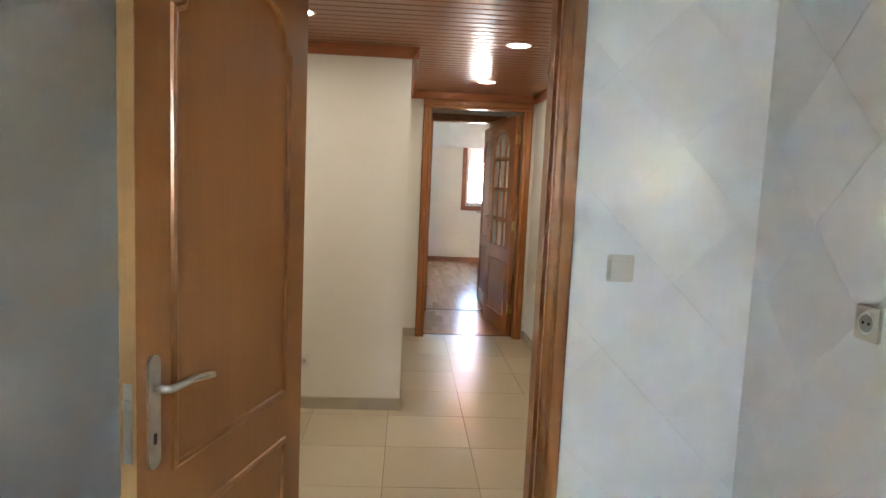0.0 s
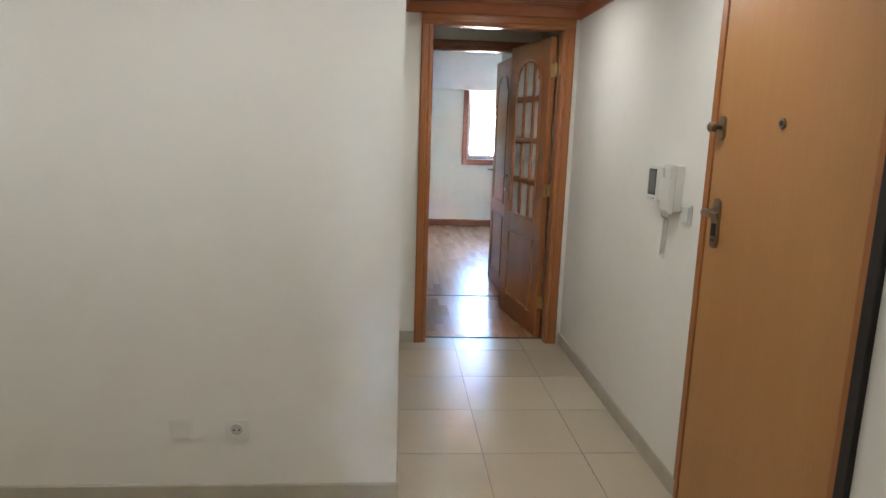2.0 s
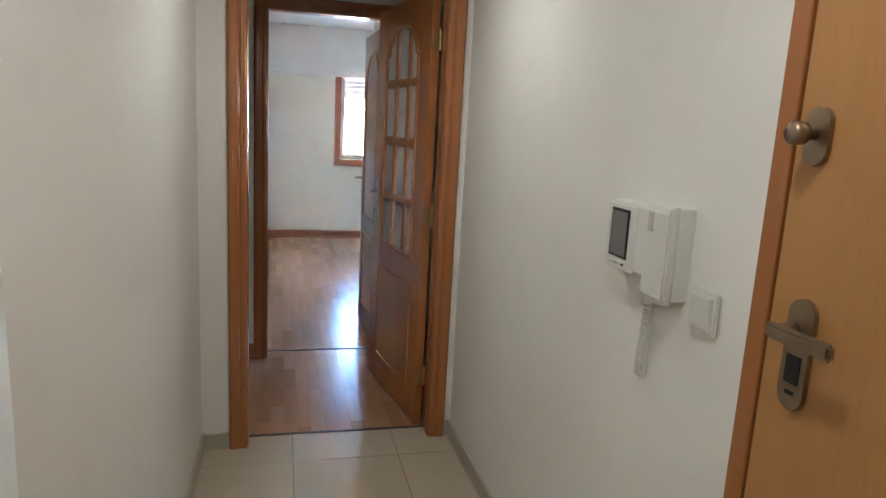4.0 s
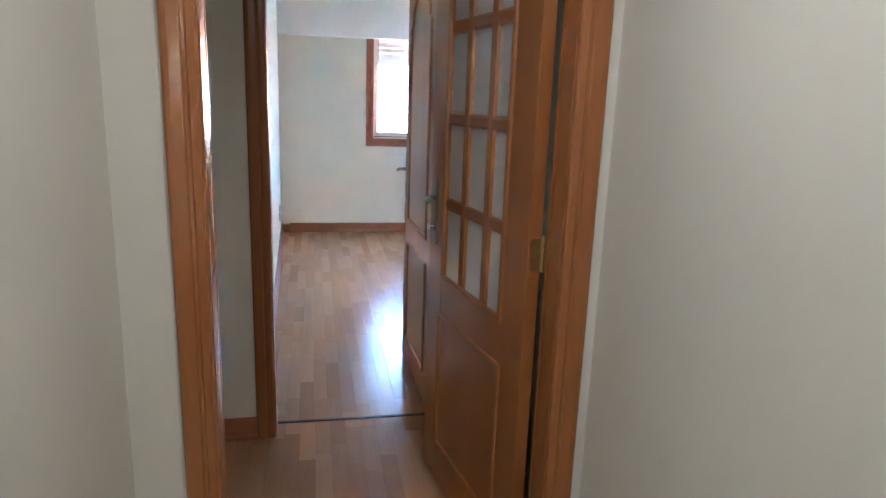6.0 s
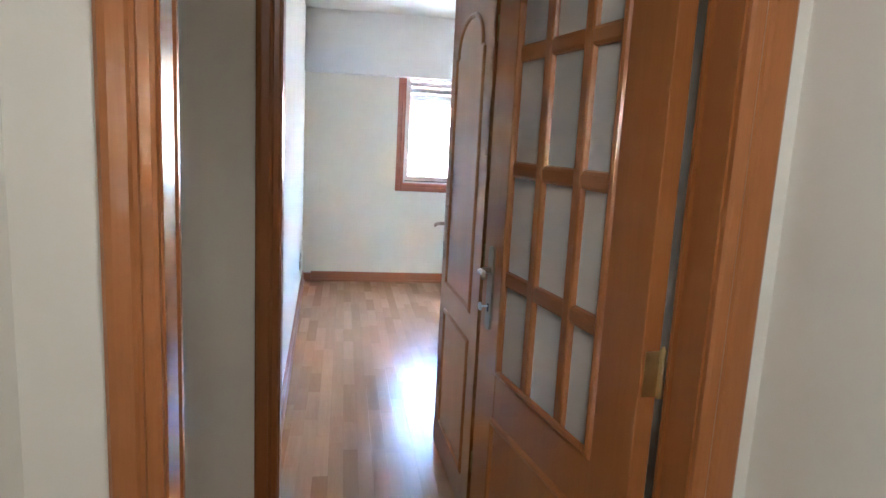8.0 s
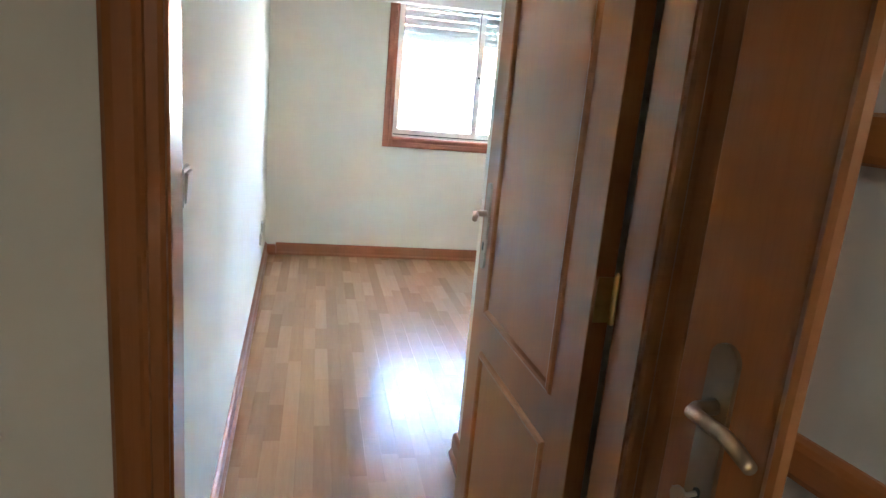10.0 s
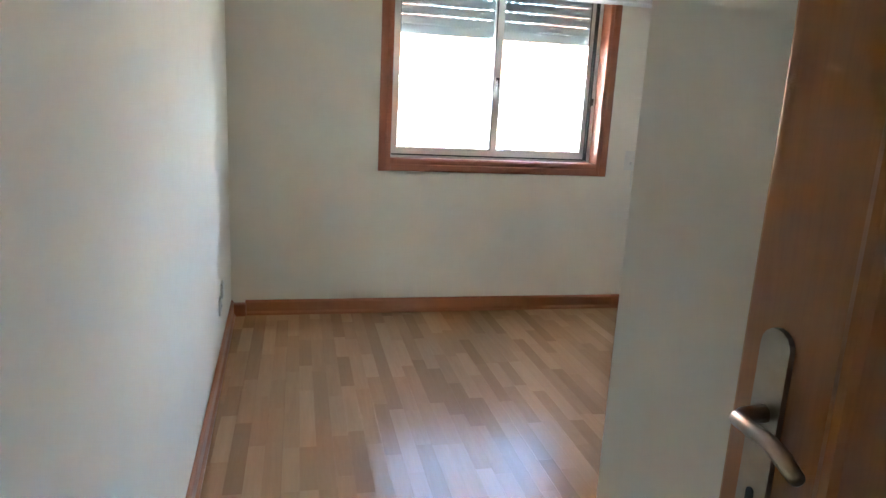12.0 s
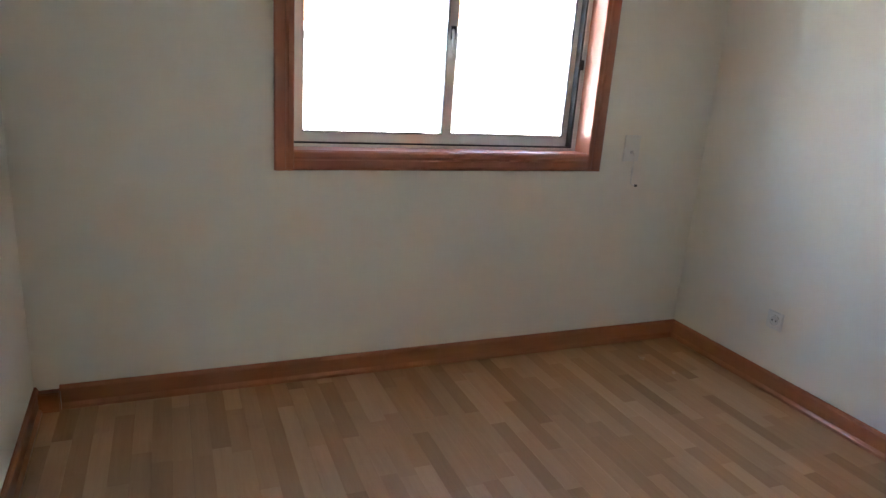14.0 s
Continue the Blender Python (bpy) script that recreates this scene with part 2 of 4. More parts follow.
def moulding(bm, pts, y, side, profile):
    """A moulded strip round a closed outline in x and z; profile: (inwards, proud)."""
    n, rings = len(pts), []
    for i in range(n):
        p, q, r = Vector(pts[i - 1]), Vector(pts[i]), Vector(pts[(i + 1) % n])
        d1, d2 = (q - p).normalized(), (r - q).normalized()
        n1, n2 = Vector((-d1.y, d1.x)), Vector((-d2.y, d2.x))
        nn = (n1 + n2) / max(0.3, 1 + n1.dot(n2))
        rings.append([bm.verts.new((q.x + nn.x * o, y + side * h, q.y + nn.y * o)) for o, h in profile])
    for i in range(n):
        a, b = rings[i], rings[(i + 1) % n]
        for k in range(len(profile) - 1):
            bm.faces.new((a[k], a[k + 1], b[k + 1], b[k]))


def tube(bm, pts, radii, sides=10, flat=1.0):
    """A rod through pts; flat squeezes it upwards."""
    rings = []
    for i, p in enumerate(pts):
        p = Vector(p)
        d = (Vector(pts[min(i + 1, len(pts) - 1)]) - Vector(pts[max(i - 1, 0)])).normalized()
        u = d.cross(Vector((0, 0, 1)))
        u = u.normalized() if u.length > 0.05 else Vector((1, 0, 0))
        w = u.cross(d)
        rad = radii[i] if isinstance(radii, (list, tuple)) else radii
        rings.append([bm.verts.new(p + (u * math.cos(a) + w * math.sin(a) * flat) * rad)
                      for a in [2 * math.pi * k / sides for k in range(sides)]])
    for a, b in zip(rings, rings[1:]):
        for k in range(sides):
            bm.faces.new((a[k], a[(k + 1) % sides], b[(k + 1) % sides], b[k]))
    bm.faces.new(rings[0][::-1]), bm.faces.new(rings[-1])


def stadium(w, h, n=8, power=1.0):
    """An upright outline with round ends."""
    r = w / 2
    top = [(r * math.cos(a), h / 2 - r + r * math.sin(a)) for a in [math.pi * k / n for k in range(n + 1)]]
    low = [(r * math.cos(a), -h / 2 + r + r * math.sin(a)) for a in [math.pi + math.pi * k / n for k in range(n + 1)]]
    return top + low


def disc(n, r):
    return [(r * math.cos(2 * math.pi * k / n), r * math.sin(2 * math.pi * k / n)) for k in range(n)]

# ---- the large structure ----
# floors
structure("floor_kitchen", FLOOR_TILE, [(-0.77, 1.40, -2.75, 2.25, -0.12, 0.0)], "beige tiled kitchen floor", "floor")
hall_floor = structure("floor_hall", GROUT, [(-2.3, 1.40, 2.25, 6.07, -0.12, -0.004)], "beige ceramic tiles with thin dark joints", "floor")
corridor_floor = structure("floor_corridor", SUBFLOOR, [(-1.0, 1.75, 6.07, 7.21, -0.12, -0.003)], "beech laminate strips in the small lobby", "floor")
bedroom_floor = structure("floor_bedroom", SUBFLOOR, [(0.1, 3.33, 7.21, 11.615, -0.12, -0.003)], "beech laminate strips with a soft sheen", "floor")
# ceilings
structure("ceiling_kitchen", CEIL, [(-0.77, 1.40, -2.75, 2.25, 2.45, 2.55)], "plain white kitchen ceiling", "ceiling")
structure("ceiling_corridor", CEIL, [(-1.0, 1.75, 6.05, 7.21, 2.40, 2.55)], "plain white lobby ceiling", "ceiling")
structure("ceiling_bedroom", CEIL, [(0.1, 3.33, 7.21, 11.615, 2.50, 2.60)], "plain white bedroom ceiling", "ceiling")
# walls
structure("wall_kitchen_right", GROUT_WHITE, [(1.258, 1.40, -2.75, 2.18, 0, 2.45)], "kitchen side wall behind white tiles", "wall")
structure("wall_kitchen_left", PAINT_HALL, [(-0.77, -0.65, -2.75, 2.18, 0, 2.45)], "white kitchen side wall", "wall")
structure("wall_kitchen_back", PAINT_HALL, [(-0.65, -0.63, -2.75, -2.63, 0, 2.45), (-0.06, 1.258, -2.75, -2.63, 0, 2.45),
          (-0.63, -0.06, -2.75, -2.63, 0, 1.25), (-0.63, -0.06, -2.75, -2.63, 1.98, 2.45)], "white kitchen wall with an added, unseen window opening", "wall")
structure("wall_kitchen_hall", PAINT_HALL, [(-2.3, -0.19, 2.188, 2.31, 0, 2.45), (0.625, 1.40, 2.188, 2.31, 0, 2.45),
          (-0.19, 0.625, 2.188, 2.31, 2.055, 2.45)], "white partition between kitchen and hall", "wall")
structure("wall_hall_right", PAINT_HALL, [(1.278, 1.40, 2.31, 3.21, 0, 2.3), (1.278, 1.40, 4.115, 5.98, 0, 2.3), (1.278, 1.40, 3.21, 4.115, 2.065, 2.3)],
          "white painted wall round the entrance door", "wall")
structure("wall_hall_left", PAINT_HALL, [(-2.3, -2.18, 2.31, 4.10, 0, 2.3)], "white hall end wall", "wall")
structure("wall_block_front", PAINT_HALL, [(-2.3, 0.174, 4.10, 4.22, 0, 2.3)], "white hall wall with two low sockets", "wall")
structure("wall_block_side", PAINT_HALL, [(0.054, 0.174, 4.22, 5.98, 0, 2.3)], "white wall of the narrow hall", "wall")
structure("wall_glass_door", PAINT_HALL, [(-1.0, 0.345, 5.98, 6.08, 0, 2.55), (1.195, 1.75, 5.98, 6.08, 0, 2.55), (0.345, 1.195, 5.98, 6.08, 2.055, 2.55)],
          "white wall round the glazed door", "wall")
structure("wall_corridor_left", PAINT, [(-1.0, -0.88, 6.08, 7.10, 0, 2.5)], "white lobby end wall", "wall")
structure("wall_corridor_right", PAINT, [(1.278, 1.40, 6.08, 7.10, 0, 2.5)], "white lobby side wall", "wall")
structure("wall_bedroom_door", PAINT, [(-1.0, 0.394, 7.10, 7.215, 0, 2.55), (1.132, 1.75, 7.10, 7.215, 0, 2.55), (0.394, 1.132, 7.10, 7.215, 2.04, 2.55)],
          "white wall round the bedroom door", "wall")
# the bedroom's long side wall stands a little askew
AX, AY, BX, BY = 0.347, 7.215, 0.236, 11.355
SKEW = math.degrees(math.atan2(BX - AX, BY - AY))
LONG = math.hypot(BX - AX, BY - AY)
skew = pose(AX, AY, 0, 0, 0, -SKEW)
ob = boxes("wall_bedroom_left", PAINT, None, (-0.2, 0, 0, LONG, 0, 2.5), at=skew)
tagged(ob, "cream painted bedroom side wall", "wall", kind="structure")
structure("wall_bedroom_passage", PAINT, [(1.17, 1.29, 7.215, 8.39, 0, 2.5)], "cream wall beside the open bedroom door", "wall")
structure("wall_bedroom_near", PAINT, [(1.29, 3.33, 8.27, 8.39, 0, 2.5)], "cream bedroom wall beside the entrance", "wall")
structure("wall_bedroom_right", PAINT, [(3.21, 3.33, 8.39, 11.335, 0, 2.5)], "cream painted bedroom side wall", "wall")
structure("wall_bedroom_window", PAINT, [(0.05, 1.151, 11.335, 11.615, 0, 2.5), (2.536, 3.33, 11.335, 11.615, 0, 2.5), (1.151, 2.536, 11.335, 11.615, 0, 0.957),
          (1.151, 2.536, 11.335, 11.615, 2.06, 2.5)], "cream bedroom wall under and beside the window", "wall")
structure("beam_shutter_box", CEIL, [(0.22, 3.21, 11.20, 11.335, 1.957, 2.5)], "white shutter box across the window wall", "beam")
# unseen slab, stretched to y -4.4 to keep sun off the kitchen window
structure("added_roof_slab", CEIL, [(-2.4, 3.45, -4.4, 11.75, 2.62, 2.80)], "unseen slab closing the flat, overhanging to shade the kitchen window", "roof")
# unseen wall, added to close the void over the hall's left end
structure("closing_wall_left", CEIL, [(-2.42, -2.25, 2.2, 6.2, -0.12, 2.62)], "unseen wall added outside the hall's left end", "wall")

# slatted hall ceiling: one mesh
bm = bmesh.new()
y = 2.315
while y < 5.975:
    y1 = min(y + 0.075, 5.978)
    x0 = -2.18 if y < 4.09 else 0.174
    v0 = [(y, 2.172), (y, 2.163), (y + 0.004, 2.160), (y1 - 0.004, 2.160), (y1, 2.163), (y1, 2.172)]
    a = [bm.verts.new((x0, p, q)) for p, q in v0]
    b = [bm.verts.new((1.278, p, q)) for p, q in v0]
    for i in range(6):
        bm.faces.new((a[i], a[(i + 1) % 6], b[(i + 1) % 6], b[i]))
    y += 0.085
tagged(part("ceiling_hall", bm, SLAT_WOOD), "glossy brown wooden slats with dark grooves", "ceiling", kind="structure")
# solid backing, its dark colour gives the slat gaps their shade
structure("ceiling_hall_backing", SUBFLOOR, [(-2.3, 1.40, 2.31, 5.98, 2.25, 2.40), (-2.18, 1.278, 2.31, 4.10, 2.173, 2.30),
          (0.174, 1.278, 4.10, 5.98, 2.173, 2.30)], "dark brown backing slab standing in for the shade above the slats", "ceiling")


def strip(name, mat, m, length, profile, label, category):
    """A trim strip of that profile (out from the wall, up) along local x."""
    bm = bmesh.new()
    a = [bm.verts.new((0, -o, z)) for o, z in profile]
    b = [bm.verts.new((length, -o, z)) for o, z in profile]
    n = len(profile)
    for i in range(n):
        bm.faces.new((a[i], a[(i + 1) % n], b[(i + 1) % n], b[i]))
    bm.faces.new(a), bm.faces.new(b[::-1])
    ob = part(name, bm, mat, at=m)
    return tagged(ob, label, category, kind="structure")


CROWN = [(0, 0), (0.012, 0.0), (0.016, 0.012), (0.03, 0.03), (0.036, 0.045), (0.04, 0.062), (0, 0.062)]
SKIRT = [(0, 0), (0.010, 0), (0.010, 0.070), (0.006, 0.075), (0, 0.075)]
BOARD = [(0, 0), (0.024, 0), (0.024, 0.012), (0.018, 0.020), (0.014, 0.024), (0.014, 0.078), (0.009, 0.088), (0.004, 0.092), (0, 0.092)]
WOOD_X = wood("varnished_skirting_wood", (0.33, 0.108, 0.040), (0.39, 0.135, 0.050), (0.44, 0.16, 0.062), axis=0, rough=0.38)
CL, SL, BL = "brown wooden cornice under the slatted ceiling", "beige tile skirting along the hall wall", "brown wooden baseboard with a rounded foot strip"
for i, (x, y, rz, length) in enumerate([(-2.18, 4.10, 0, 2.394), (0.174, 4.06, 90, 1.92), (0.174, 5.98, 0, 1.104), (1.278, 5.98, -90, 3.67), (1.278, 2.31, 180, 3.458), (-2.18, 2.31, 90, 1.79)]):
    strip("trim_cornice_%d" % (i + 1), WOOD_X, pose(x, y, 2.098, 0, 0, rz), length, CROWN, CL, "cornice")
for i, (x, y, rz, length) in enumerate([(-2.18, 4.10, 0, 2.364), (0.174, 4.091, 90, 1.889), (0.174, 5.98, 0, 0.116), (1.245, 5.98, 0, 0.033), (1.278, 5.98, -90, 1.88),
                                        (1.278, 3.205, -90, 0.895), (-0.245, 2.31, 180, 1.965), (1.278, 2.31, 180, 0.585)]):
    strip("baseboard_hall_%d" % (i + 1), SKIRT_TILE, pose(x, y, 0, 0, 0, rz), length, SKIRT, SL, "skirting")
for i, (x, y, rz, length) in enumerate([(0.318, 11.335, 0, 2.892), (3.21, 11.335, -90, 2.945), (3.21, 8.39, 180, 2.04), (1.17, 8.414, -90, 1.17), (-0.88, 7.10, 0, 1.221),
                                        (1.185, 7.10, 0, 0.093), (1.278, 7.10, -90, 1.02), (0.29, 6.08, 180, 1.17), (-0.88, 6.08, 90, 1.02)]):
    strip("baseboard_%d" % (i + 1), WOOD_X, pose(x, y, 0, 0, 0, rz), length, BOARD, BL, "baseboard")
strip("baseboard_long", WOOD_X, skew @ pose(0, 0, 0, 0, 0, 90), LONG - 0.02, BOARD, BL, "baseboard")
bm = bmesh.new()
box(bm, 0.22, 0.322, 11.295, 11.335, 0, 0.078)
bmesh.ops.bevel(bm, geom=bm.edges[:], offset=0.004, segments=2, affect="EDGES")
tagged(part("baseboard_corner_block", bm, WOOD_X), "short lower piece of baseboard in the corner", "baseboard", kind="structure")
# thresholds
bm = bmesh.new()
box(bm, 0.368, 1.169, 6.069, 6.082, -0.003, 0.004)
tagged(part("trim_threshold_1", bm, THRESH), "thin dark threshold strip between tile and laminate", "threshold", kind="structure")
bm = bmesh.new()
box(bm, 0.42, 1.106, 7.204, 7.218, -0.003, 0.004)
tagged(part("trim_threshold_2", bm, THRESH), "thin dark threshold strip in the bedroom doorway", "threshold", kind="structure")

# ---- door frames ----
CASE = [(0, 0), (0, 0.011), (0.006, 0.015), (0.020, 0.017), (0.024, 0.013), (0.030, 0.013), (0.034, 0.018), (0.056, 0.020), (0.066, 0.019), (0.073, 0.012), (0.073, 0)]


def casing(name, parent, p0, along, length, out, face, mat):
    """Moulded casing from p0 along a direction; out: away from the opening; face: away from the wall."""
    bm = bmesh.new()
    p0, along, out, face = Vector(p0), Vector(along), Vector(out), Vector(face)
    a = [bm.verts.new(p0 + out * o + face * h) for o, h in CASE]
    b = [bm.verts.new(p0 + along * length + out * o + face * h) for o, h in CASE]
    n = len(CASE)
    for i in range(n):
        bm.faces.new((a[i], a[(i + 1) % n], b[(i + 1) % n], b[i]))
    bm.faces.new(a), bm.faces.new(b[::-1])
    return part(name, bm, mat, parent)


def door_frame(name, x0, x1, zc, y0, y1, stop0, stop1, label, back=True):
    f = thing(name, pose(0, 0, 0), label, "door frame", kind="structure")
    boxes("left_jamb", WOOD_V, f, (x0 - 0.025, x0 - 0.012, y0, y1, 0, zc + 0.012), (x0 - 0.012, x0, stop0, stop1, 0, zc + 0.012))
    boxes("right_jamb", WOOD_V, f, (x1 + 0.012, x1 + 0.025, y0, y1, 0, zc + 0.012), (x1, x1 + 0.012, stop0, stop1, 0, zc + 0.012))
    boxes("head_jamb", WOOD_H, f, (x0 - 0.025, x1 + 0.025, y0, y1, zc + 0.012, zc + 0.024), (x0, x1, stop0, stop1, zc, zc + 0.012))
    for yy, s in ((y0, -1), (y1, 1))[:2 if back else 1]:
        casing("left_casing", f, (x0 - 0.004, yy, 0), (0, 0, 1), zc + 0.004, (-1, 0, 0), (0, s, 0), WOOD_V)
        casing("right_casing", f, (x1 + 0.004, yy, 0), (0, 0, 1), zc + 0.004, (1, 0, 0), (0, s, 0), WOOD_V)
        casing("head_casing", f, (x0 - 0.077, yy, zc + 0.004), (1, 0, 0), x1 - x0 + 0.154, (0, 0, 1), (0, s, 0), WOOD_H)
    return f


door_frame("door_frame_kitchen", -0.165, 0.600, 2.03, 2.180, 2.31, 2.225, 2.31, "varnished brown wooden frame of the kitchen door")
door_frame("door_frame_glass", 0.366, 1.171, 2.03, 5.98, 6.08, 5.98, 6.042, "varnished brown wooden frame of the glazed door")
door_frame("door_frame_bedroom", 0.419, 1.107, 2.015, 7.10, 7.215, 7.10, 7.176, "varnished brown wooden frame of the bedroom door", back=False)

# ---- door leaves ----
TH = 0.038
BEAD = [(0, 0), (0.003, 0.006), (0.010, 0.009), (0.017, 0.007), (0.021, 0.0)]


def arch(x0, x1, z0, spring, top, n=14):
    """A closed outline with an arched top between two small shoulders."""
    w, pts = x1 - x0, [(x0, z0), (x1, z0), (x1, spring)]
    s = 0.10 * w
    pts.append((x1 - s * 0.6, spring + 0.012))
    for k in range(1, n):
        a = math.pi * k / n
        pts.append(((x0 + x1) / 2 + (w / 2 - s * 0.6) * math.cos(a), spring + 0.012 + (top - spring - 0.012) * math.sin(a)))
    return pts + [(x0 + s * 0.6, spring + 0.012), (x0, spring)]


def rect(x0, x1, z0, z1):
    return [(x0, z0), (x1, z0), (x1, z1), (x0, z1)]


def plate_handle(leaf, x, z, side, toward, metal, lever_z=0.05, key=False):
    """A long plate with a curved lever; side: +1 on the thick face, -1 behind; toward: the lever's way along x."""
    y = TH if side > 0 else 0.0
    bm = bmesh.new()
    prism(bm, [(x + a, z + b) for a, b in stadium(0.036, 0.235)], y, y + side * 0.006)
    h2 = part("handle", bm, metal, leaf)
    zl = z + lever_z
    bm = bmesh.new()
    pts = [(x, y + side * 0.004, zl), (x, y + side * 0.028, zl), (x + toward * 0.005, y + side * 0.038, zl), (x + toward * 0.03, y + side * 0.045, zl + 0.003),
           (x + toward * 0.06, y + side * 0.052, zl + 0.007), (x + toward * 0.085, y + side * 0.061, zl + 0.007), (x + toward * 0.108, y + side * 0.069, zl + 0.005)]
    tube(bm, pts, [0.009, 0.008, 0.008, 0.0075, 0.0075, 0.0075, 0.0065])
    part("lever", bm, metal, h2, smooth=True)
    bm = bmesh.new()
    prism(bm, [(x + a, z - 0.055 + b) for a, b in stadium(0.009, 0.024)], y + side * 0.005, y + side * 0.0075)
    part("keyhole", bm, BLACK, h2)
    if key:
        bm = bmesh.new()
        tube(bm, [(x, y, z - 0.05), (x, y + side * 0.028, z - 0.05)], 0.003, 6)
        prism(bm, [(x + a, z - 0.05 + b) for a, b in disc(10, 0.012)], y + side * 0.028, y + side * 0.031)
        part("key", bm, STEEL, h2)
    return h2


def hinges(d, zs, yy):
    for z in zs:
        bm = bmesh.new()
        tube(bm, [(-0.004, yy, z - 0.045), (-0.004, yy, z + 0.045)], 0.006, 8)
        tube(bm, [(-0.004, yy, z + 0.045), (-0.004, yy, z + 0.051)], [0.005, 0.002], 8)
        box(bm, -0.002, 0.0, yy, yy + 0.034, z - 0.042, z + 0.042)
        part("hinge", bm, BRASS, d, "worn brass hinge")


def lock_face(d, w, z):
    bm = bmesh.new()
    box(bm, w, w + 0.0015, 0.009, 0.029, z - 0.09, z + 0.07)
    part("lock_plate", bm, STEEL, d)
    bm = bmesh.new()
    box(bm, w, w + 0.009, 0.013, 0.025, z + 0.02, z + 0.04)
    part("latch", bm, STEEL, d)


def panel_door(name, m, w, label, hz, metal, lever=0.05, edge=0.105, rail=0.655):
    d = thing(name, m, label, "door", kind="structure")
    h, z0 = 2.005, 0.008
    boxes("slab", WOOD_V, d, (0, w - 0.001, 0, TH, z0, h), bevel=0.002)
    boxes("lock_edge", WOOD_EDGE, d, (w - 0.001, w, 0.001, TH - 0.001, z0, h))
    up, low = arch(edge, w - edge, 0.78, 1.74, 1.885), rect(edge, w - edge, 0.14, rail)
    for y, s in ((TH, 1), (0.0, -1)):
        for pts, nm in ((up, "upper_moulding"), (low, "lower_moulding")):
            bm = bmesh.new()
            moulding(bm, pts, y, s, BEAD)
            part(nm, bm, WOOD_V, d)
    for s in (1, -1):
        plate_handle(d, w - 0.047, hz, s, -1, metal, lever)
    lock_face(d, w, hz)
    hinges(d, (0.25, 1.02, 1.78), -0.003)
    return d


def glazed_door(name, m, w, label):
    d = thing(name, m, label, "door", kind="structure")
    h, z0, st = 2.01, 0.008, 0.130
    xl, xr, zb, spring, top = st, w - st, 0.790, 1.76, 1.900
    boxes("hinge_stile", WOOD_V, d, (0, st, 0, TH, z0, h), bevel=0.002)
    boxes("lock_stile", WOOD_V, d, (w - st, w, 0, TH, z0, h), bevel=0.002)
    boxes("bottom_panel", WOOD_V, d, (st, w - st, 0.001, TH - 0.001, z0, zb))
    opening = arch(xl, xr, zb, spring, top)
    bm = bmesh.new()
    arc = opening[2:]
    for i in range(len(arc) - 1):
        (xa, za), (xb, zb2) = arc[i], arc[i + 1]
        if abs(xa - xb) > 1e-5:
            prism(bm, [(xb, zb2), (xa, za), (xa, h), (xb, h)], 0.001, TH - 0.001)
    part("top_rail", bm, WOOD_H, d)
    bw = 0.042
    cw = (xr - xl - 2 * bw) / 3
    rh = 0.245
    for k in (1, 2):
        x = xl + k * cw + (k - 1) * bw
        boxes("glazing_bar", WOOD_V, d, (x, x + bw, 0.005, TH - 0.005, zb, 1.905), bevel=0.009)
    for k in (1, 2, 3):
        z = zb + k * rh + (k - 1) * bw
        boxes("glazing_bar", WOOD_H, d, (xl, xr, 0.006, TH - 0.006, z, z + bw), bevel=0.009)
    for i in range(3):
        for k in range(4):
            x, z = xl + i * (cw + bw), zb + k * (rh + bw)
            zt = z + rh if k < 3 else (1.895 if i == 1 else 1.875)
            boxes("pane", FROST, d, (x + 0.001, x + cw - 0.001, 0.017, 0.021, z + 0.001, zt)).visible_shadow = False
    for y, s in ((TH, 1), (0.0, -1)):
        bm = bmesh.new()
        moulding(bm, opening, y - s * 0.001, s, BEAD)
        part("glazing_moulding", bm, WOOD_V, d)
        bm = bmesh.new()
        moulding(bm, rect(0.117, w - 0.117, 0.15, 0.668), y - s * 0.001, s, BEAD)
        part("lower_moulding", bm, WOOD_V, d)
    plate_handle(d, w - 0.062, 1.016, 1, -1, BRONZE, key=True)
    plate_handle(d, w - 0.062, 1.016, -1, -1, BRONZE)
    lock_face(d, w, 1.016)
    hinges(d, (0.25, 1.02, 1.80), -0.003)
    return d


panel_door("door_kitchen", pose(-0.165, 2.200, 0, 0, 0, -106.1), 0.735, "open varnished brown panel door with arched moulding", 0.930, STEEL)
glazed_door("door_glass", pose(1.165, 6.100, 0, 0, 0, 99.9), 0.742, "half-open brown wooden door with twelve frosted panes")
panel_door("door_bedroom", pose(1.122, 7.243, 0, 0, 0, 92.2), 0.691, "open brown panel door with arched moulding", 1.010, DULL, 0.034, 0.111, 0.677)

# ---- entrance door ----
e = thing("door_entrance", pose(1.278, 0, 0), "closed golden oak veneer entrance door with bronze fittings", "door", kind="structure")
boxes("leaf", OAK, e, (-0.004, 0.045, 3.278, 4.073, 0.006, 2.035), bevel=0.002)
boxes("frame_far", WOOD_V, e, (-0.008, 0.06, 4.077, 4.117, 0, 2.06), bevel=0.003)
boxes("frame_near", WOOD_V, e, (-0.008, 0.06, 3.245, 3.274, 0, 2.06), bevel=0.003)
boxes("frame_head", WOOD_Y, e, (-0.008, 0.06, 3.274, 4.077, 2.039, 2.06), bevel=0.003)
boxes("dark_edge", DARK_STEEL, e, (-0.016, 0.06, 3.205, 3.243, 0, 2.06), bevel=0.003, label="near-black steel edge strip")
boxes("back_panel", DARK_STEEL, e, (0.062, 0.12, 3.208, 4.12, 0, 2.07))


